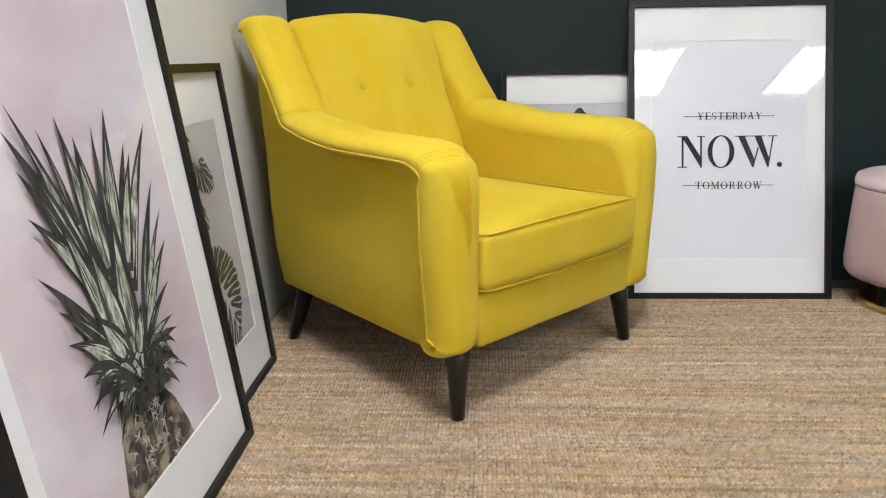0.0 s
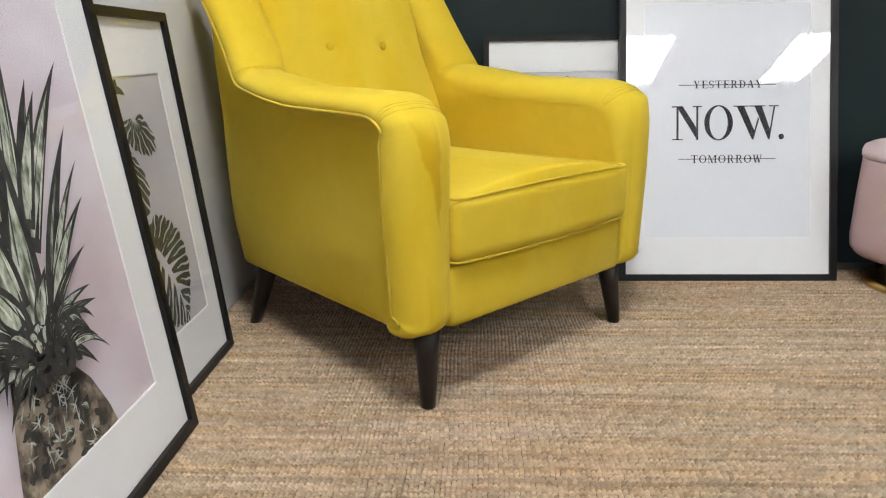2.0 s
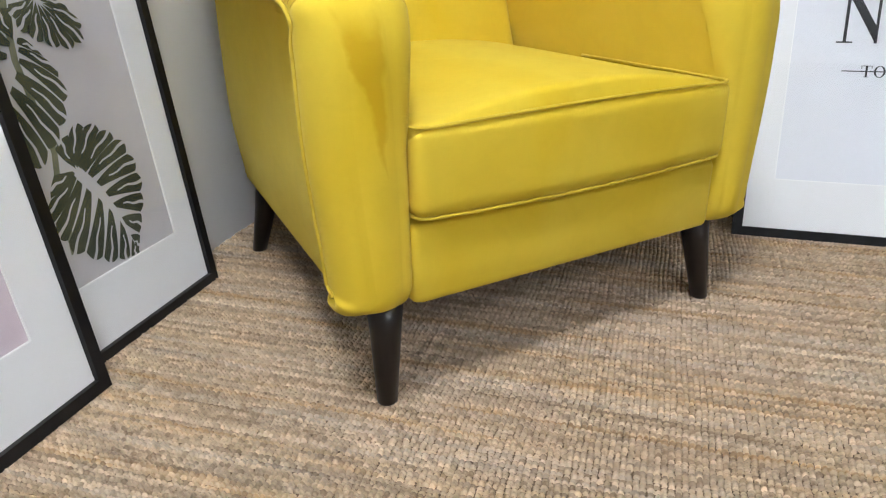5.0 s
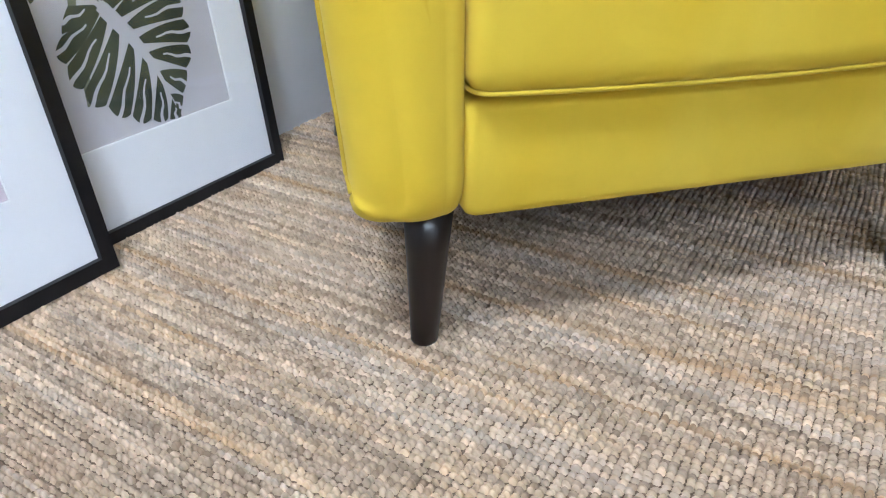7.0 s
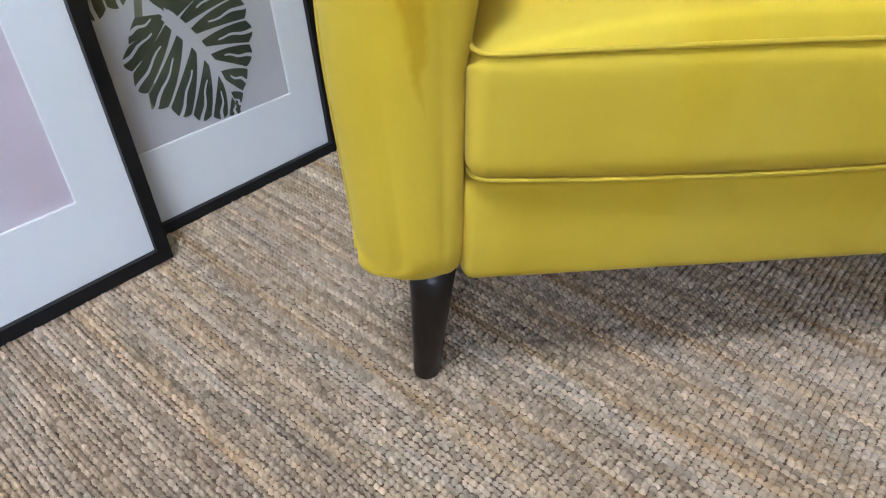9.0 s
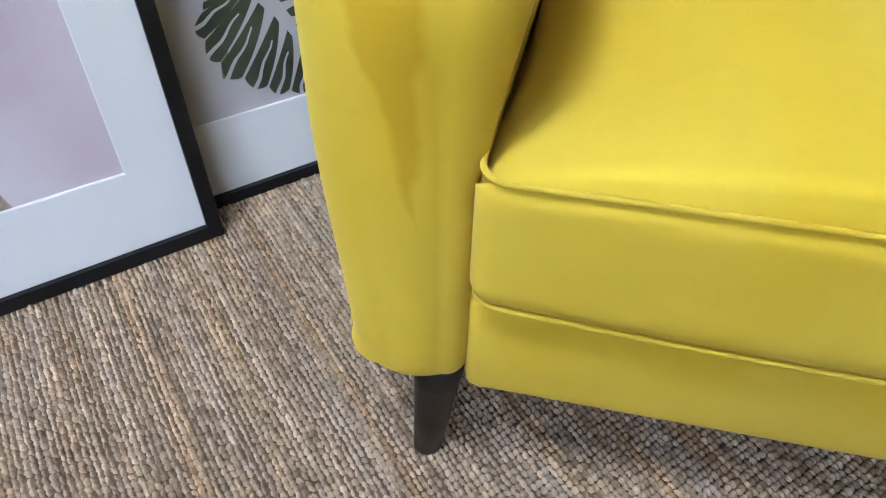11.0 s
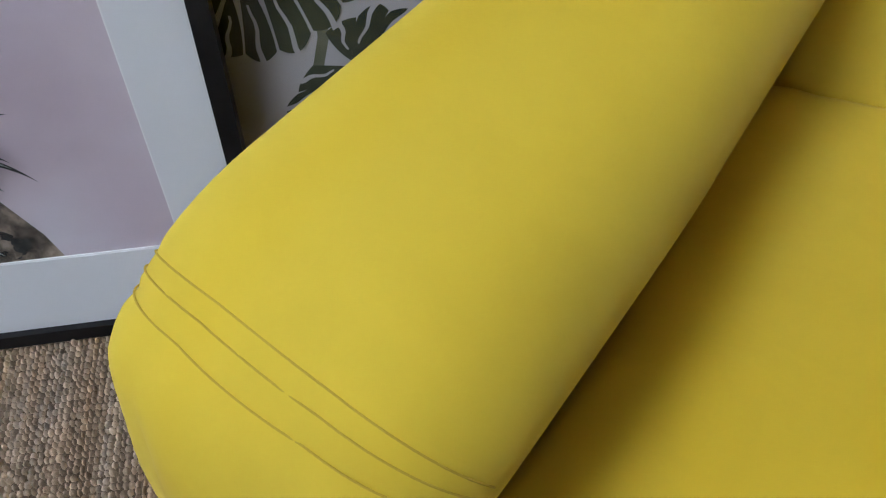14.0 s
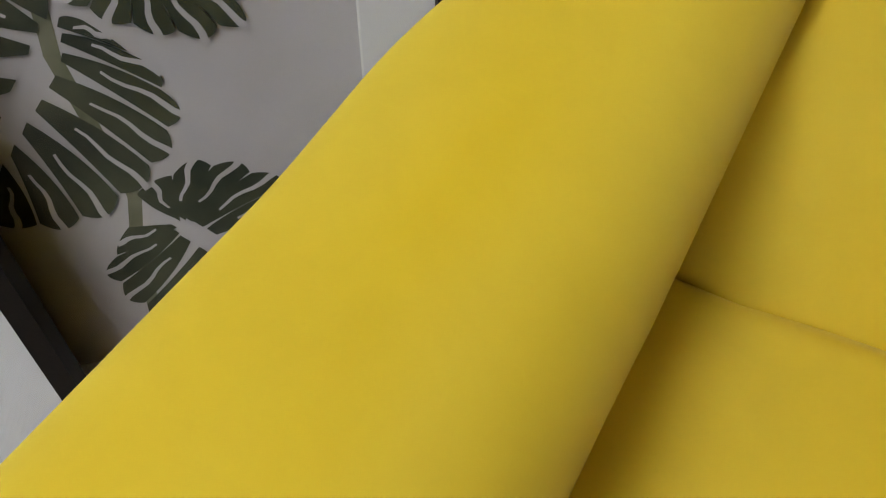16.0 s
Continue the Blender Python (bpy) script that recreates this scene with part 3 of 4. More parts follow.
def small_capital(ch):
    """A serif capital as polygons in a box one high, with its width."""
    def bar(x0, x1, y0, y1):
        return [(x0, y0), (x1, y0), (x1, y1), (x0, y1)]

    def slant(x0, x1, t, y0=0.0, y1=1.0):
        return [(x0, y0), (x0 + t, y0), (x1 + t, y1), (x1, y1)]

    def bowl(cx, cy, rx, ry, t, a0, a1, n=18):
        out = []
        for k in range(n):
            a, b = a0 + (a1 - a0) * k / n, a0 + (a1 - a0) * (k + 1) / n
            out.append([(cx + rx * math.cos(a), cy + ry * math.sin(a)), (cx + rx * math.cos(b), cy + ry * math.sin(b)),
                        (cx + (rx - t) * math.cos(b), cy + (ry - 0.05) * math.sin(b)), (cx + (rx - t) * math.cos(a), cy + (ry - 0.05) * math.sin(a))])
        return out
    h, pi = 0.05, math.pi
    foot = bar(0.0, 0.40, 0, h)
    cap = bar(0.0, 0.40, 1 - h, 1)
    if ch == "O":
        return bowl(0.42, 0.5, 0.42, 0.51, 0.15, 0, 2 * pi, 30), 0.84
    if ch == "D":
        return [bar(0.12, 0.28, 0, 1), foot, cap] + bowl(0.36, 0.5, 0.42, 0.5, 0.15, -pi / 2, pi / 2), 0.80
    if ch == "T":
        return [bar(0.32, 0.48, 0, 1), bar(0, 0.80, 1 - h, 1), bar(0, 0.05, 0.74, 1), bar(0.75, 0.80, 0.74, 1), bar(0.22, 0.58, 0, h)], 0.80
    if ch == "E":
        return [bar(0.12, 0.28, 0, 1), bar(0, 0.68, 1 - h, 1), bar(0, 0.70, 0, h), bar(0.28, 0.52, 0.49, 0.54), bar(0.63, 0.68, 0.76, 1), bar(0.65, 0.70, 0, 0.26), bar(0.48, 0.52, 0.40, 0.63)], 0.70
    if ch == "R":
        return [bar(0.12, 0.28, 0, 1), foot, cap, slant(0.62, 0.36, 0.15, 0, 0.5), bar(0.60, 0.84, 0, h)] + bowl(0.36, 0.74, 0.32, 0.26, 0.15, -pi / 2, pi / 2), 0.82
    if ch == "A":
        return [slant(0.08, 0.38, 0.05), slant(0.58, 0.34, 0.17), bar(0.2, 0.6, 0.32, 0.37), bar(0, 0.24, 0, h), bar(0.50, 0.84, 0, h)], 0.84
    if ch == "Y":
        return [bar(0.33, 0.49, 0, 0.5), slant(0.34, 0.08, 0.16, 0.42, 1), slant(0.44, 0.68, 0.05, 0.42, 1), bar(0, 0.32, 1 - h, 1), bar(0.58, 0.82, 1 - h, 1), bar(0.23, 0.59, 0, h)], 0.82
    if ch == "M":
        return [bar(0.10, 0.15, 0, 1), slant(0.44, 0.08, 0.16), slant(0.48, 0.80, 0.05), bar(0.80, 0.96, 0, 1), bar(0, 0.26, 0, h), bar(0.70, 1.06, 0, h), bar(0, 0.2, 1 - h, 1), bar(0.82, 1.06, 1 - h, 1)], 1.06
    if ch == "W":
        return [slant(0.26, 0.06, 0.15), slant(0.34, 0.50, 0.05), slant(0.66, 0.44, 0.15), slant(0.74, 0.94, 0.05), bar(0, 0.30, 1 - h, 1), bar(0.38, 0.66, 1 - h, 1), bar(0.84, 1.08, 1 - h, 1)], 1.08
    return bowl(0.30, 0.73, 0.27, 0.27, 0.13, 0.2 * pi, 1.5 * pi) + bowl(0.30, 0.27, 0.28, 0.27, 0.13, -0.8 * pi, 0.5 * pi) + [bar(0.54, 0.58, 0.68, 0.96), bar(0.0, 0.05, 0.04, 0.32)], 0.60


def text_part(words, x0, x1, y0, y1, z, parent):
    glyphs = [small_capital(ch) for ch in words]
    gap = 0.16
    total = sum(w for _, w in glyphs) + gap * (len(words) - 1)
    k, at = (x1 - x0) / total, 0.0
    bm = bmesh.new()
    for n, (shapes, w) in enumerate(glyphs):
        for m, pts in enumerate(shapes):
            prism(bm, [(x0 + k * (at + x), y0 + (y1 - y0) * y) for x, y in pts], z, z + 0.0003 + 0.000004 * (m % 12))
        at += w + gap
    part("lettering", bm, M_INK, parent, "printed word " + words, smooth=False)


def serif_capitals():
    n = [[(0.045, 0), (0.065, 0), (0.065, 1), (0.045, 1)], [(0.0, 1), (0.0, 0.965), (0.05, 0.965), (0.245, 0.0), (0.250, 0.0), (0.250, 0.30), (0.105, 1.0)],
         [(0.237, 0.0), (0.255, 0.0), (0.255, 1), (0.237, 1)], [(0.205, 0.97), (0.29, 0.97), (0.29, 1), (0.205, 1)], [(0.005, 0), (0.105, 0), (0.105, 0.03), (0.005, 0.03)]]
    o = []
    cx, steps = 0.452, 40
    for k in range(steps):
        a, b = 2 * math.pi * k / steps, 2 * math.pi * (k + 1) / steps
        out = [(cx + 0.138 * math.cos(t), 0.5 + 0.52 * math.sin(t)) for t in (a, b)]
        inn = [(cx + 0.088 * math.cos(t), 0.5 + 0.485 * math.sin(t)) for t in (b, a)]
        o.append(out + inn)
    w = [[(0.625, 1), (0.695, 1), (0.80, 0.24), (0.775, 0.0)], [(0.795, 1), (0.865, 1), (0.955, 0.22), (0.930, 0.0)], [(0.775, 0.0), (0.788, 0.0), (0.842, 0.60), (0.830, 0.66)],
         [(0.930, 0.0), (0.943, 0.0), (0.995, 0.97), (0.980, 0.97)], [(0.592, 0.97), (0.735, 0.97), (0.735, 1.0), (0.592, 1.0)], [(0.745, 0.97), (0.90, 0.97), (0.90, 1.0), (0.745, 1.0)], [(0.935, 0.97), (1.03, 0.97), (1.03, 1.0), (0.935, 1.0)]]
    return {"N": n, "O": o, "W": w}


def now_art(ob, ix0, ix1, iy0, iy1, z):
    sh = sheet(ob, ix0, ix1, iy0, iy1, z, M_NOWPAPER, "white typographic print")
    zt = z + 0.0003
    text_part("YESTERDAY", 0.214, 0.411, 0.558, 0.580, zt, sh)
    # bold serif capitals with hairline stems
    for letter, shapes in serif_capitals().items():
        bm = bmesh.new()
        for pts in shapes:
            prism(bm, [(0.153 + 0.296 * x, 0.409 + 0.098 * y) for x, y in pts], zt, zt + 0.0003)
        part("lettering", bm, M_INK, sh, "printed letter " + letter, smooth=False)
    text_part("TOMORROW", 0.208, 0.411, 0.342, 0.365, zt, sh)
    bm = bmesh.new()
    prism(bm, [(0.465 + 0.008 * math.cos(a), 0.417 + 0.008 * math.sin(a)) for a in [k * math.pi / 12 for k in range(24)]], zt, zt + 0.0003)
    part("lettering", bm, M_INK, sh, "printed full stop", smooth=False)
    for y in (0.5675, 0.3535):
        part("strike_line", boxed((0.172, y - 0.0010, zt + 0.0004), (0.449, y + 0.0010, zt + 0.0007)), M_INK, sh, smooth=False)


picture("picture", leaning(0.635, 2.05, 0.25, "south"), 0.62, 0.925, 0.019, 0.022, (0.072, 0.124, 0.122),
        "black framed white poster with bold lettering, leaning on the green wall", now_art)


def grey_art(ob, ix0, ix1, iy0, iy1, z):
    sh = sheet(ob, ix0, ix1, iy0, iy1, z, M_GREYPAPER, "grey print with a dark motif")
    bm = bmesh.new()
    prism(bm, [(0.25 + 0.055 * math.cos(a) + 0.006 * math.cos(3 * a), 0.505 + 0.07 * math.sin(a) + 0.006 * math.sin(5 * a)) for a in [k * math.pi / 16 for k in range(32)]], z + 0.0003, z + 0.0006)
    part("motif", bm, M_INK, sh, "dark rounded motif", smooth=False)


picture("picture", leaning(0.243, 2.185, 0.11, "south"), 0.52, 0.70, 0.016, 0.02, (0.062, 0.105, 0.105),
        "black framed grey print half hidden behind the armchair", grey_art)


M_LEAFDARK = simple("dark_leaf_print", [(0.35, (0.022, 0.030, 0.020)), (0.65, (0.075, 0.085, 0.050))], 14, 0.85, 0.02, 0.0002)
M_STEM = simple("olive_print", [(0.35, (0.12, 0.13, 0.075)), (0.65, (0.22, 0.22, 0.15))], 25, 0.85, 0.02, 0.0002)
M_LEAFPAPER = simple("mauve_grey_print", [(0.3, (0.50, 0.48, 0.50)), (0.7, (0.63, 0.61, 0.63))], 3.5, 0.85, 0.02, 0.0002)
M_PINKPAPER = simple("lilac_wash_print", [(0.30, (0.56, 0.47, 0.52)), (0.48, (0.65, 0.57, 0.62)), (0.62, (0.70, 0.65, 0.70)), (0.75, (0.76, 0.74, 0.78))], 2.6, 0.85, 0.02, 0.0002, (1.0, 1.8, 1.0))
M_BLADEDARK = simple("charcoal_print", [(0.35, (0.012, 0.013, 0.014)), (0.65, (0.05, 0.05, 0.048))], 22, 0.85, 0.02, 0.0002, (3, 1, 1))
M_BLADEPALE = simple("sage_print", [(0.30, (0.04, 0.05, 0.04)), (0.42, (0.17, 0.20, 0.15)), (0.52, (0.36, 0.40, 0.33)), (0.66, (0.60, 0.63, 0.57))], 24, 0.85, 0.02, 0.0002, (3.5, 1, 1))
M_BLADELIGHT = simple("pale_sage_print", [(0.35, (0.34, 0.37, 0.32)), (0.6, (0.66, 0.69, 0.63))], 40, 0.85, 0.02, 0.0002, (3.5, 1, 1))
M_FRUIT = simple("fruit_print", [(0.38, (0.02, 0.018, 0.016)), (0.5, (0.16, 0.13, 0.10)), (0.62, (0.42, 0.34, 0.26))], 34, 0.85, 0.02, 0.0002, (1.0, 0.7, 1.0))


class Layers:
    """Flat printed shapes, each a hair above the one before."""

    def __init__(self, z, dx=0.0):
        self.z, self.dx, self.k, self.bms = z, dx, 0, {}

    def add(self, mt, pts):
        self.k += 1
        z = self.z + 0.0001 + 0.000022 * self.k
        bm = self.bms.setdefault(mt, bmesh.new())
        try:
            bm.faces.new([bm.verts.new((x + self.dx, y, z)) for x, y in pts])
        except ValueError:
            pass

    def done(self, parent, names):
        for mt, bm in self.bms.items():
            ob = part(names[mt], bm, mt, parent, smooth=False)
            if names[mt] == "leaf_slit":
                tagged(ob, "pale slits in the printed leaves", kind="stuff")
            for p in ob.data.polygons:
                if p.normal.z < 0:
                    p.flip()


def curve_points(a, m, b, n):
    return [tuple(Vector(a) * (1 - t) ** 2 + Vector(m) * 2 * t * (1 - t) + Vector(b) * t * t) for t in [k / n for k in range(n + 1)]]


def blade(lay, mt, base, midp, tip, width, inner=None, rng=None):
    """A pointed printed leaf: a dark shape, a paler middle and, with rng, fine streaks along it."""
    n = 16
    c = [Vector(p) for p in curve_points(base, midp, tip, n)]
    across = []
    for k in range(n + 1):
        d = (c[min(k + 1, n)] - c[max(k - 1, 0)]).normalized()
        w = k / n
        across.append((Vector((-d.y, d.x)), width * 0.5 * (0.75 + 1.1 * w * (1 - w)) * (1 - w ** 2.0)))

    def ribbon(m, k0, k1, lo, hi):
        rows = range(k0, k1 + 1)
        taper = [math.sin(math.pi * (0.12 + 0.88 * (k - k0) / max(k1 - k0, 1))) for k in rows]
        mid = (lo + hi) / 2
        left = [tuple(c[k] + across[k][0] * across[k][1] * (mid + (hi - mid) * t)) for k, t in zip(rows, taper)]
        right = [tuple(c[k] + across[k][0] * across[k][1] * (mid + (lo - mid) * t)) for k, t in zip(rows, taper)]
        lay.add(m, left + right[::-1])
    lay.add(mt, [tuple(c[k] + across[k][0] * across[k][1]) for k in range(n + 1)] + [tuple(c[k] - across[k][0] * across[k][1]) for k in range(n, -1, -1)])
    if inner:
        ribbon(inner, 1, 13, -0.55, 0.8)
    if rng:
        for j in range(5 if inner else 2):
            o = rng.uniform(-0.75, 0.75)
            k0 = rng.randint(1, 6)
            ribbon(rng.choice((M_BLADELIGHT, M_BLADELIGHT, mt) if inner else (M_BLADEPALE,)), k0, min(k0 + rng.randint(4, 9), 14), o - 0.075, o + 0.075)


def lobed_leaf(lay, rib, lobes, side_fill=0.44, pull=0.93):
    """Split leaf: a midrib polyline, and lobes as (place on the rib 0 to 1, tip x, tip y) in order round one side."""
    rib = [Vector(p) for p in rib]
    n = len(rib) - 1

    def on(t):
        k = min(int(t * n), n - 1)
        return rib[k].lerp(rib[k + 1], t * n - k)
    ends = [Vector((x, y)) for _, x, y in lobes]
    for k, (t, x, y) in enumerate(lobes):
        e = ends[k]
        p = ends[k - 1] if k else e * 2 - ends[min(k + 1, len(ends) - 1)]
        q = ends[k + 1] if k < len(ends) - 1 else e * 2 - ends[k - 1]
        a0 = on(max(t - 0.035, 0.0))
        a1 = on(min(t + 0.035, 1.0))
        c = on(t)
        away = (e - c) * 0.10
        a0, a1 = a0 + away, a1 + away
        s0 = e + (p - e) * side_fill - (e - c) * (1 - pull)
        s1 = e + (q - e) * side_fill - (e - c) * (1 - pull)
        bend = Vector((-(e - c).y, (e - c).x)) * 0.05
        m0 = (a0 + s0) / 2 + (s0 - e) * 0.18 + bend
        m1 = (a1 + s1) / 2 + (s1 - e) * 0.18 + bend
        left = curve_points(a0, m0, s0, 7)
        over = curve_points(s0, e * 2 - (s0 + s1) / 2, s1, 8)[1:-1]
        right = curve_points(s1, m1, a1, 7)
        lay.add(M_LEAFDARK, left + over + right)
        axis = Vector((-(e - c).y, (e - c).x)).normalized()
        rows = [(c + (e - c) * u + bend * (1.6 * u * (1 - u)) + axis * 0.0016 * math.sin(14 * u + 2 * k), 0.0007 + 0.0023 * u ** 1.6) for u in (0.36, 0.45, 0.55, 0.65, 0.75, 0.85, 0.95, 1.04)]
        lay.add(M_LEAFPAPER, [tuple(p + axis * max(w, 0.0004)) for p, w in rows] + [tuple(p - axis * max(w, 0.0004)) for p, w in rows[::-1]])


def strip(lay, mt, pts, w):
    for a, b in zip(pts, pts[1:]):
        a, b = Vector(a), Vector(b)
        d = (b - a).normalized()
        nrm = Vector((-d.y, d.x)) * w / 2
        lay.add(mt, [tuple(a + nrm), tuple(b + nrm + d * w * 0.3), tuple(b - nrm + d * w * 0.3), tuple(a - nrm)])


def leaf_art(ob, ix0, ix1, iy0, iy1, z):
    sh = sheet(ob, ix0, ix1, iy0, iy1, z, M_LEAFPAPER, "grey botanical print")
    lay = Layers(z)
    strip(lay, M_STEM, [(0.222, 0.178), (0.228, 0.23), (0.233, 0.28), (0.246, 0.33), (0.247, 0.366), (0.238, 0.40), (0.231, 0.466), (0.240, 0.533), (0.256, 0.592)], 0.011)
    rib = [(0.272, 0.297), (0.304, 0.253), (0.328, 0.208), (0.348, 0.140)]
    lobed_leaf(lay, rib, [(0.0, 0.264, 0.345), (0.01, 0.300, 0.361), (0.03, 0.334, 0.353), (0.08, 0.362, 0.334), (0.16, 0.387, 0.310), (0.28, 0.400, 0.275), (0.42, 0.403, 0.238), (0.57, 0.393, 0.203), (0.75, 0.374, 0.170), (0.92, 0.355, 0.138)])
    lobed_leaf(lay, rib, [(0.0, 0.219, 0.284), (0.03, 0.198, 0.250), (0.10, 0.205, 0.211), (0.22, 0.222, 0.179), (0.38, 0.255, 0.154), (0.55, 0.285, 0.136), (0.75, 0.317, 0.128), (0.95, 0.340, 0.126)])
    rib = [(0.243, 0.497), (0.227, 0.467), (0.190, 0.425), (0.160, 0.380)]
    lobed_leaf(lay, rib, [(0.05, 0.272, 0.476), (0.15, 0.296, 0.446), (0.28, 0.303, 0.408), (0.42, 0.286, 0.372), (0.55, 0.258, 0.343), (0.68, 0.220, 0.317), (0.82, 0.183, 0.309), (0.96, 0.150, 0.318)])
    lobed_leaf(lay, rib, [(0.05, 0.228, 0.535), (0.15, 0.180, 0.530), (0.3, 0.135, 0.505), (0.5, 0.110, 0.465), (0.7, 0.100, 0.415), (0.9, 0.115, 0.360)])
    lobed_leaf(lay, [(0.297, 0.546), (0.300, 0.540)], [(0.0, 0.247, 0.528), (0.1, 0.252, 0.505), (0.3, 0.275, 0.487), (0.5, 0.303, 0.474), (0.6, 0.334, 0.467), (0.8, 0.364, 0.475), (0.9, 0.369, 0.503), (1.0, 0.345, 0.534)])
    for tip in ((0.237, 0.620), (0.287, 0.584), (0.228, 0.594), (0.262, 0.615), (0.216, 0.560)):
        blade(lay, M_LEAFDARK, (0.254, 0.596), ((0.254 + tip[0]) / 2 + 0.004, (0.596 + tip[1]) / 2 + 0.006), tip, 0.016)
    lay.done(sh, {M_LEAFDARK: "leaf", M_STEM: "stem", M_LEAFPAPER: "leaf_slit"})


def pine_art(ob, ix0, ix1, iy0, iy1, z):
    sh = sheet(ob, ix0, ix1, iy0, iy1, z, M_PINKPAPER, "lilac pineapple print")
    lay = Layers(z, -0.07)
    rng = random.Random(4)
    fruit = [(0.318, 0.285), (0.36, 0.292), (0.415, 0.275), (0.468, 0.215), (0.495, 0.160), (0.505, iy0 - 0.002), (0.275, iy0 - 0.002), (0.285, 0.170), (0.300, 0.225)]
    lay.add(M_FRUIT, fruit)
    for k in range(150):
        x, y = rng.uniform(0.29, 0.49), rng.uniform(0.13, 0.285)
        if y > 0.268 - 1.15 * max(0, x - 0.39) or x < 0.30 + 0.12 * (y - 0.15):
            continue
        r = rng.uniform(0.004, 0.010)
        turn = rng.uniform(0, 6.28)
        shape = [(x + r * rng.uniform(0.55, 1.2) * math.cos(turn + a), y + 0.75 * r * rng.uniform(0.55, 1.2) * math.sin(turn + a)) for a in [m * 0.698 for m in range(9)]]
        lay.add(M_FRUIT if k % 3 == 0 else M_BLADEDARK, shape)
    for k in range(34):
        # pale bristles over the eyes of the fruit
        x, y = rng.uniform(0.305, 0.46), rng.uniform(0.135, 0.25)
        if y > 0.255 - 1.15 * max(0, x - 0.39):
            continue
        for turn in range(5):
            a = rng.uniform(0, 6.28)
            r = rng.uniform(0.008, 0.020)
            blade(lay, M_BLADELIGHT, (x, y), (x + 0.5 * r * math.cos(a + 0.2), y + 0.5 * r * math.sin(a + 0.2)), (x + r * math.cos(a), y + r * math.sin(a)), 0.0024)
    # back to front: tip x, tip y, length share, width, shade
    high = [(0.338, 0.680, .9, .036, 1), (0.292, 0.669, .5, .014, 0), (0.465, 0.682, .9, .044, 1), (0.419, 0.663, .8, .022, 0), (0.580, 0.649, .95, .034, 1), (0.500, 0.628, .7, .026, 0),
            (0.243, 0.703, 1., .026, 1), (0.226, 0.672, .8, .034, 0), (0.367, 0.650, .8, .050, 1), (0.232, 0.624, .7, .026, 0), (0.510, 0.611, .8, .030, 1), (0.229, 0.566, .9, .034, 1)]
    mid = [(0.558, 0.559, .9, .028, 0), (0.565, 0.511, .9, .020, 1), (0.556, 0.459, .9, .026, 1), (0.214, 0.495, .9, .026, 0), (0.280, 0.560, .8, .040, 1), (0.412, 0.553, 1., .056, 1), (0.330, 0.520, .8, .046, 1),
           (0.530, 0.393, .9, .018, 0), (0.234, 0.445, .9, .032, 0), (0.516, 0.338, .9, .018, 1), (0.234, 0.400, .9, .036, 1), (0.428, 0.390, .9, .034, 1), (0.305, 0.412, .8, .044, 1), (0.520, 0.315, .8, .018, 0)]
    low = [(0.243, 0.350, .9, .028, 0), (0.502, 0.262, .7, .016, 0), (0.484, 0.228, .7, .020, 0), (0.241, 0.302, .9, .018, 0), (0.262, 0.330, .8, .028, 1), (0.246, 0.262, .9, .020, 1), (0.282, 0.228, .9, .018, 0), (0.300, 0.262, .8, .022, 1),
           (0.382, 0.322, .6, .030, 1), (0.330, 0.320, .7, .030, 1), (0.320, 0.235, .7, .016, 0), (0.440, 0.300, .6, .022, 1), (0.350, 0.250, .6, .02, 0), (0.410, 0.240, .6, .02, 0)]
    for rows, by in ((high, 0.40), (mid, 0.31), (low, 0.285)):
        for tx, ty, share, wid, shade in rows:
            bx = 0.378 + 0.16 * (tx - 0.378)
            bx, bys = tx + (bx - tx) * share, ty + (by - ty) * share
            mx, my = (bx + tx) / 2 - 0.10 * (tx - bx), (bys + ty) / 2 + 0.12 * abs(tx - bx)
            if rows is low:
                my += 0.025
            blade(lay, M_BLADEDARK, (bx, bys), (mx, my), (tx, ty), wid * 1.08, M_BLADEPALE if shade else None, rng)
    for k in range(22):
        # small curling leaves round the crown's foot
        turn = rng.uniform(-1, 1)
        x, y = 0.378 + 0.045 * turn, rng.uniform(0.255, 0.315)
        tx = x + turn * rng.uniform(0.05, 0.10) + rng.uniform(-0.02, 0.02)
        blade(lay, M_BLADEDARK, (x, y), ((x + tx) / 2 + 0.01 * turn, y + rng.uniform(0.015, 0.045)), (tx, y + rng.uniform(-0.055, 0.03)), rng.uniform(0.012, 0.02), M_BLADEPALE if k % 2 else None, rng)
    for k in range(26):
        x = rng.uniform(0.33, 0.44)
        y = rng.uniform(0.245, 0.30)
        blade(lay, M_BLADEDARK, (x, y), (x + 0.004, y + 0.012), (x + rng.uniform(-0.03, 0.03), y + rng.uniform(-0.02, 0.035)), 0.016)
    lay.done(sh, {M_FRUIT: "fruit", M_BLADEDARK: "outline", M_BLADEPALE: "crown", M_BLADELIGHT: "highlight"})


LEAF_W, PINE_W = 0.52, 0.65
picture("picture", leaning(-0.345, 1.572 - LEAF_W, 0.105, "east"), LEAF_W, 0.738, 0.017, 0.022, (0.074, 0.124, 0.118),
        "black framed monstera leaf print leaning on the white wall", leaf_art)
picture("picture", leaning(-0.291, 1.2045 - PINE_W, 0.125, "east"), PINE_W, 1.02, 0.019, 0.024, (0.090, 0.126, 0.13, 0.056),
        "tall black framed pineapple print leaning on the white wall", pine_art)


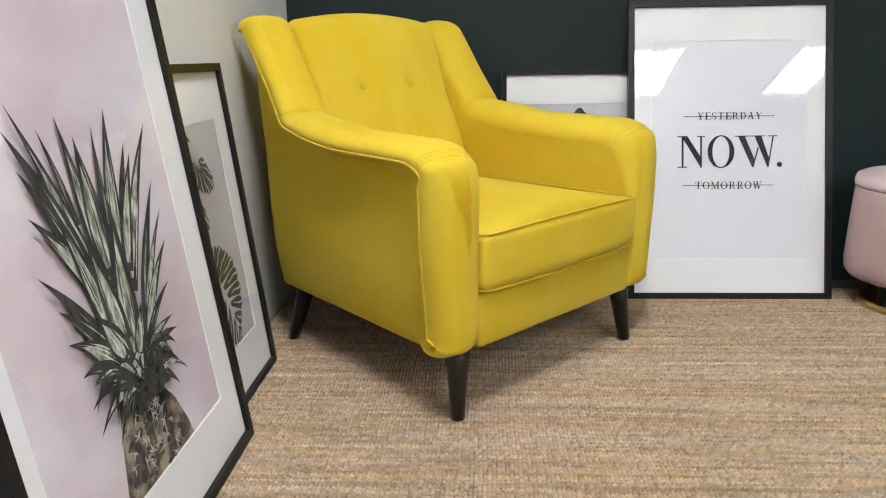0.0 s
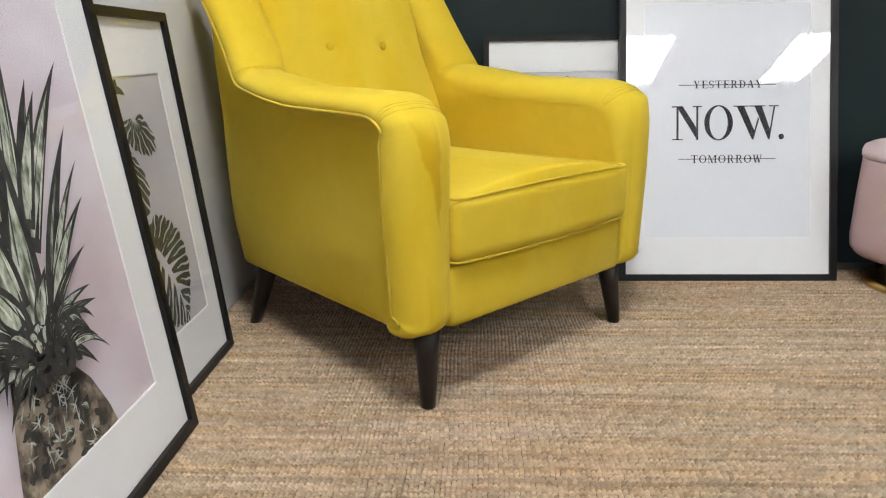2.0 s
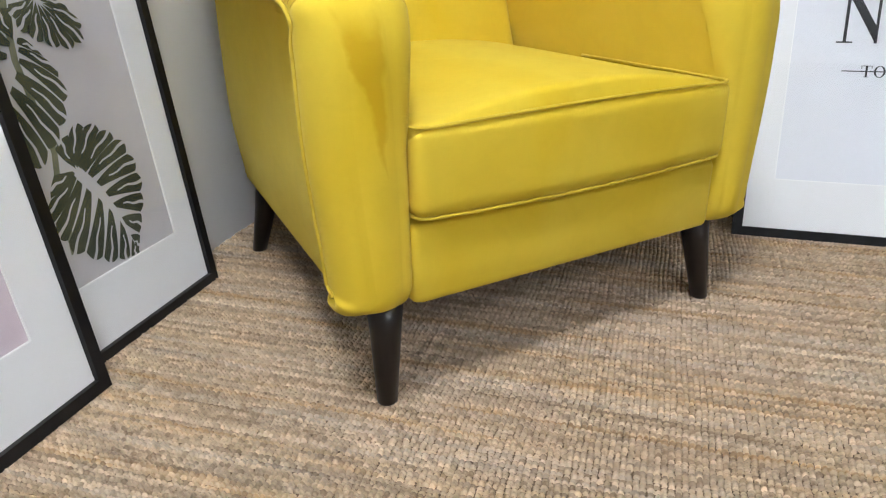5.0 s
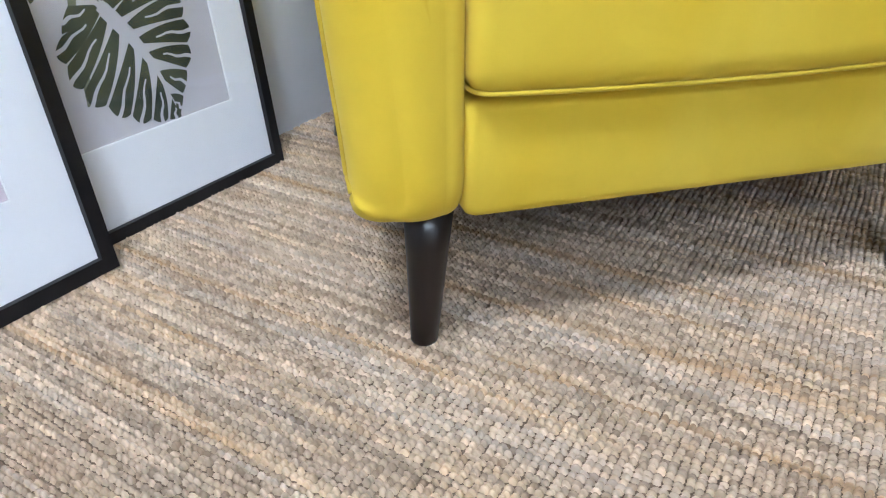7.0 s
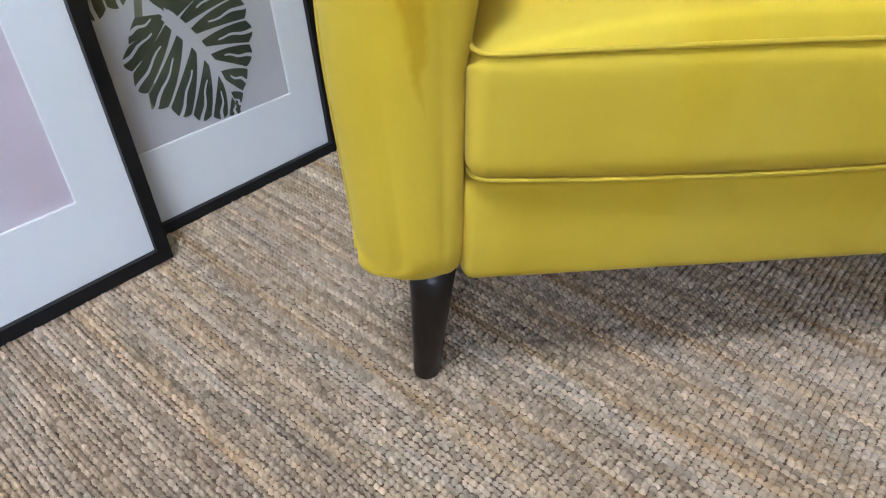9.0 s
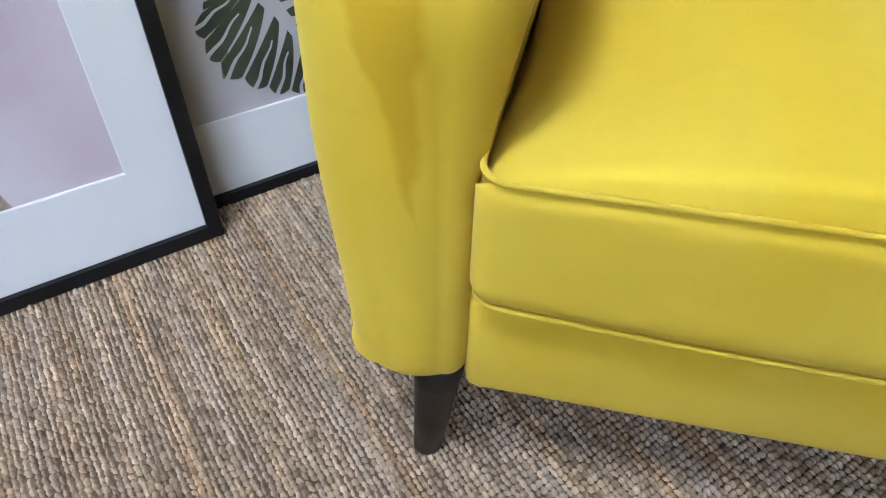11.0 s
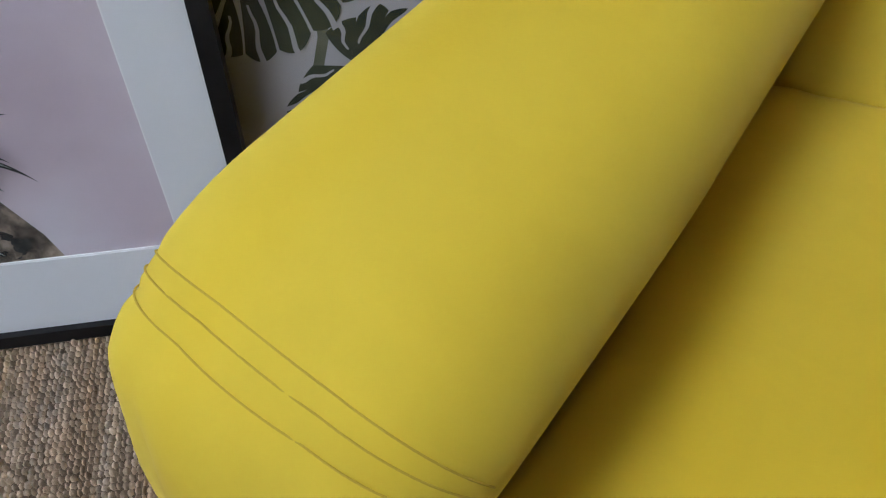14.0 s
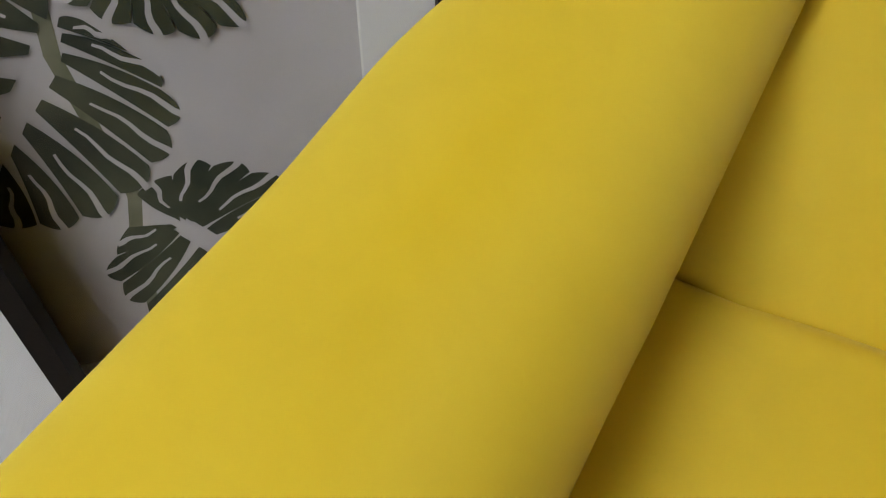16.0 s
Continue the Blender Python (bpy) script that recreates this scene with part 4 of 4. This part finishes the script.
# ---- pouf ----
def build_pouf():
    ob = thing("storage_pouf", pose(1.468, 1.995, 0), "round dusty pink velvet pouf on a gold ring base", "pouf")

    def turned(rows, name, mt, parent, label=""):
        bm = bmesh.new()
        n = 48
        loops = [[bm.verts.new((r * math.cos(a), r * math.sin(a), z)) for a in [2 * math.pi * k / n for k in range(n)]] for r, z in rows]
        for a, b in zip(loops, loops[1:]):
            for k in range(n):
                bm.faces.new((a[k], a[(k + 1) % n], b[(k + 1) % n], b[k]))
        bm.faces.new(loops[0][::-1])
        bm.faces.new(loops[-1])
        return part(name, bm, mt, parent, label)

    turned([(0.16, 0.085), (0.185, 0.09), (0.197, 0.105), (0.200, 0.135), (0.197, 0.25), (0.193, 0.352), (0.191, 0.356)], "body", M_PINK, ob)
    turned([(0.190, 0.357), (0.196, 0.360), (0.197, 0.372), (0.192, 0.388), (0.175, 0.397), (0.10, 0.404), (0.02, 0.406)], "lid", M_PINKTOP, ob, "paler pink padded lid")
    turned([(0.135, 0.0), (0.150, 0.0), (0.152, 0.008), (0.150, 0.020), (0.135, 0.020)], "base_ring", M_GOLD, ob, "gold metal ring")
    for k in range(4):
        a = radians(25 + 90 * k)
        bm = boxed((-0.012, -0.006, 0.018), (0.012, 0.006, 0.09), 0.002)
        sup = part("support", bm, M_FRAME, ob, "black metal strut")
        sup.matrix_local = Matrix.Rotation(a, 4, "Z") @ Matrix.Translation((0, 0.14, 0))


build_pouf()


# ---- jute rug ----
def build_rug():
    x0, x1, y0, y1 = LEFT_X + 0.004, 2.6, -2.2, 2.17
    rug = tagged(link_mesh("rug", boxed((x0, y0, -0.014), (x1, y1, -0.0045)), M_JUTEBASE, smooth=False), "natural jute rug in a chunky woven knot pattern", "rug")
    rng = np.random.default_rng(5)
    px, py = 0.0082, 0.0067
    gx = np.arange(x0 + 0.006, 1.75, px)
    gy = np.arange(0.05, y1 - 0.004, py)
    X, Y = np.meshgrid(gx, gy)
    keep = (Y > 0.05) & (X < 0.55 + 0.72 * np.clip(Y, 0, 2)) & (X > 0.35 - 0.9 * Y)
    X, Y = X[keep], Y[keep]
    n = len(X)
    X = X + rng.normal(0, 0.0007, n) + 0.0012 * np.sin(Y * 23 + 1.3)
    Y = Y + rng.normal(0, 0.0005, n) + 0.0014 * np.sin(X * 17)
    ang = rng.normal(0.2, 0.22, n)
    la = px * 0.635 * rng.uniform(0.85, 1.2, n)
    lb = py * 0.595 * rng.uniform(0.85, 1.15, n)
    row = np.round(Y / py).astype(int) - int(Y.min() / py)
    yarn = rng.uniform(0.64, 1.16, row.max() + 2)[row]
    lb = lb * yarn
    ht = rng.uniform(0.0064, 0.0094, n) * (0.6 + 0.4 * yarn)
    th = np.arange(6) * np.pi / 3
    rings = ((1.0, 0.0), (0.86, 0.5), (0.5, 0.88))
    ux = np.concatenate([r * np.cos(th + 0.5 * k) for k, (r, _) in enumerate(rings)] + [[0.0]])
    uy = np.concatenate([r * np.sin(th + 0.5 * k) for k, (r, _) in enumerate(rings)] + [[0.0]])
    uz = np.concatenate([np.full(6, h) for _, h in rings] + [[1.0]])
    lx, ly = ux[None] * la[:, None], uy[None] * lb[:, None]
    V = np.empty((n, 19, 3))
    V[..., 0] = X[:, None] + lx * np.cos(ang)[:, None] - ly * np.sin(ang)[:, None]
    V[..., 1] = Y[:, None] + lx * np.sin(ang)[:, None] + ly * np.cos(ang)[:, None]
    V[..., 2] = -0.0056 + uz[None] * ht[:, None]
    tri = []
    for k in range(6):
        j = (k + 1) % 6
        for b in (0, 6):
            tri += [(b + k, b + j, b + 6 + j), (b + k, b + 6 + j, b + 6 + k)]
        tri.append((12 + k, 12 + j, 18))
    F = (np.arange(n)[:, None, None] * 19 + np.array(tri)[None]).reshape(-1, 3)
    me = bpy.data.meshes.new("weave")
    me.vertices.add(n * 19)
    me.vertices.foreach_set("co", V.reshape(-1))
    me.loops.add(len(F) * 3)
    me.loops.foreach_set("vertex_index", F.reshape(-1).astype(np.int32))
    me.polygons.add(len(F))
    me.polygons.foreach_set("loop_start", np.arange(0, len(F) * 3, 3, dtype=np.int32))
    me.update(calc_edges=True)
    me.shade_smooth()
    me.materials.append(M_JUTE)
    kn = new("weave", me)
    kn.parent = rug
    tagged(kn, "rows of plump jute knots", kind="stuff")


build_rug()
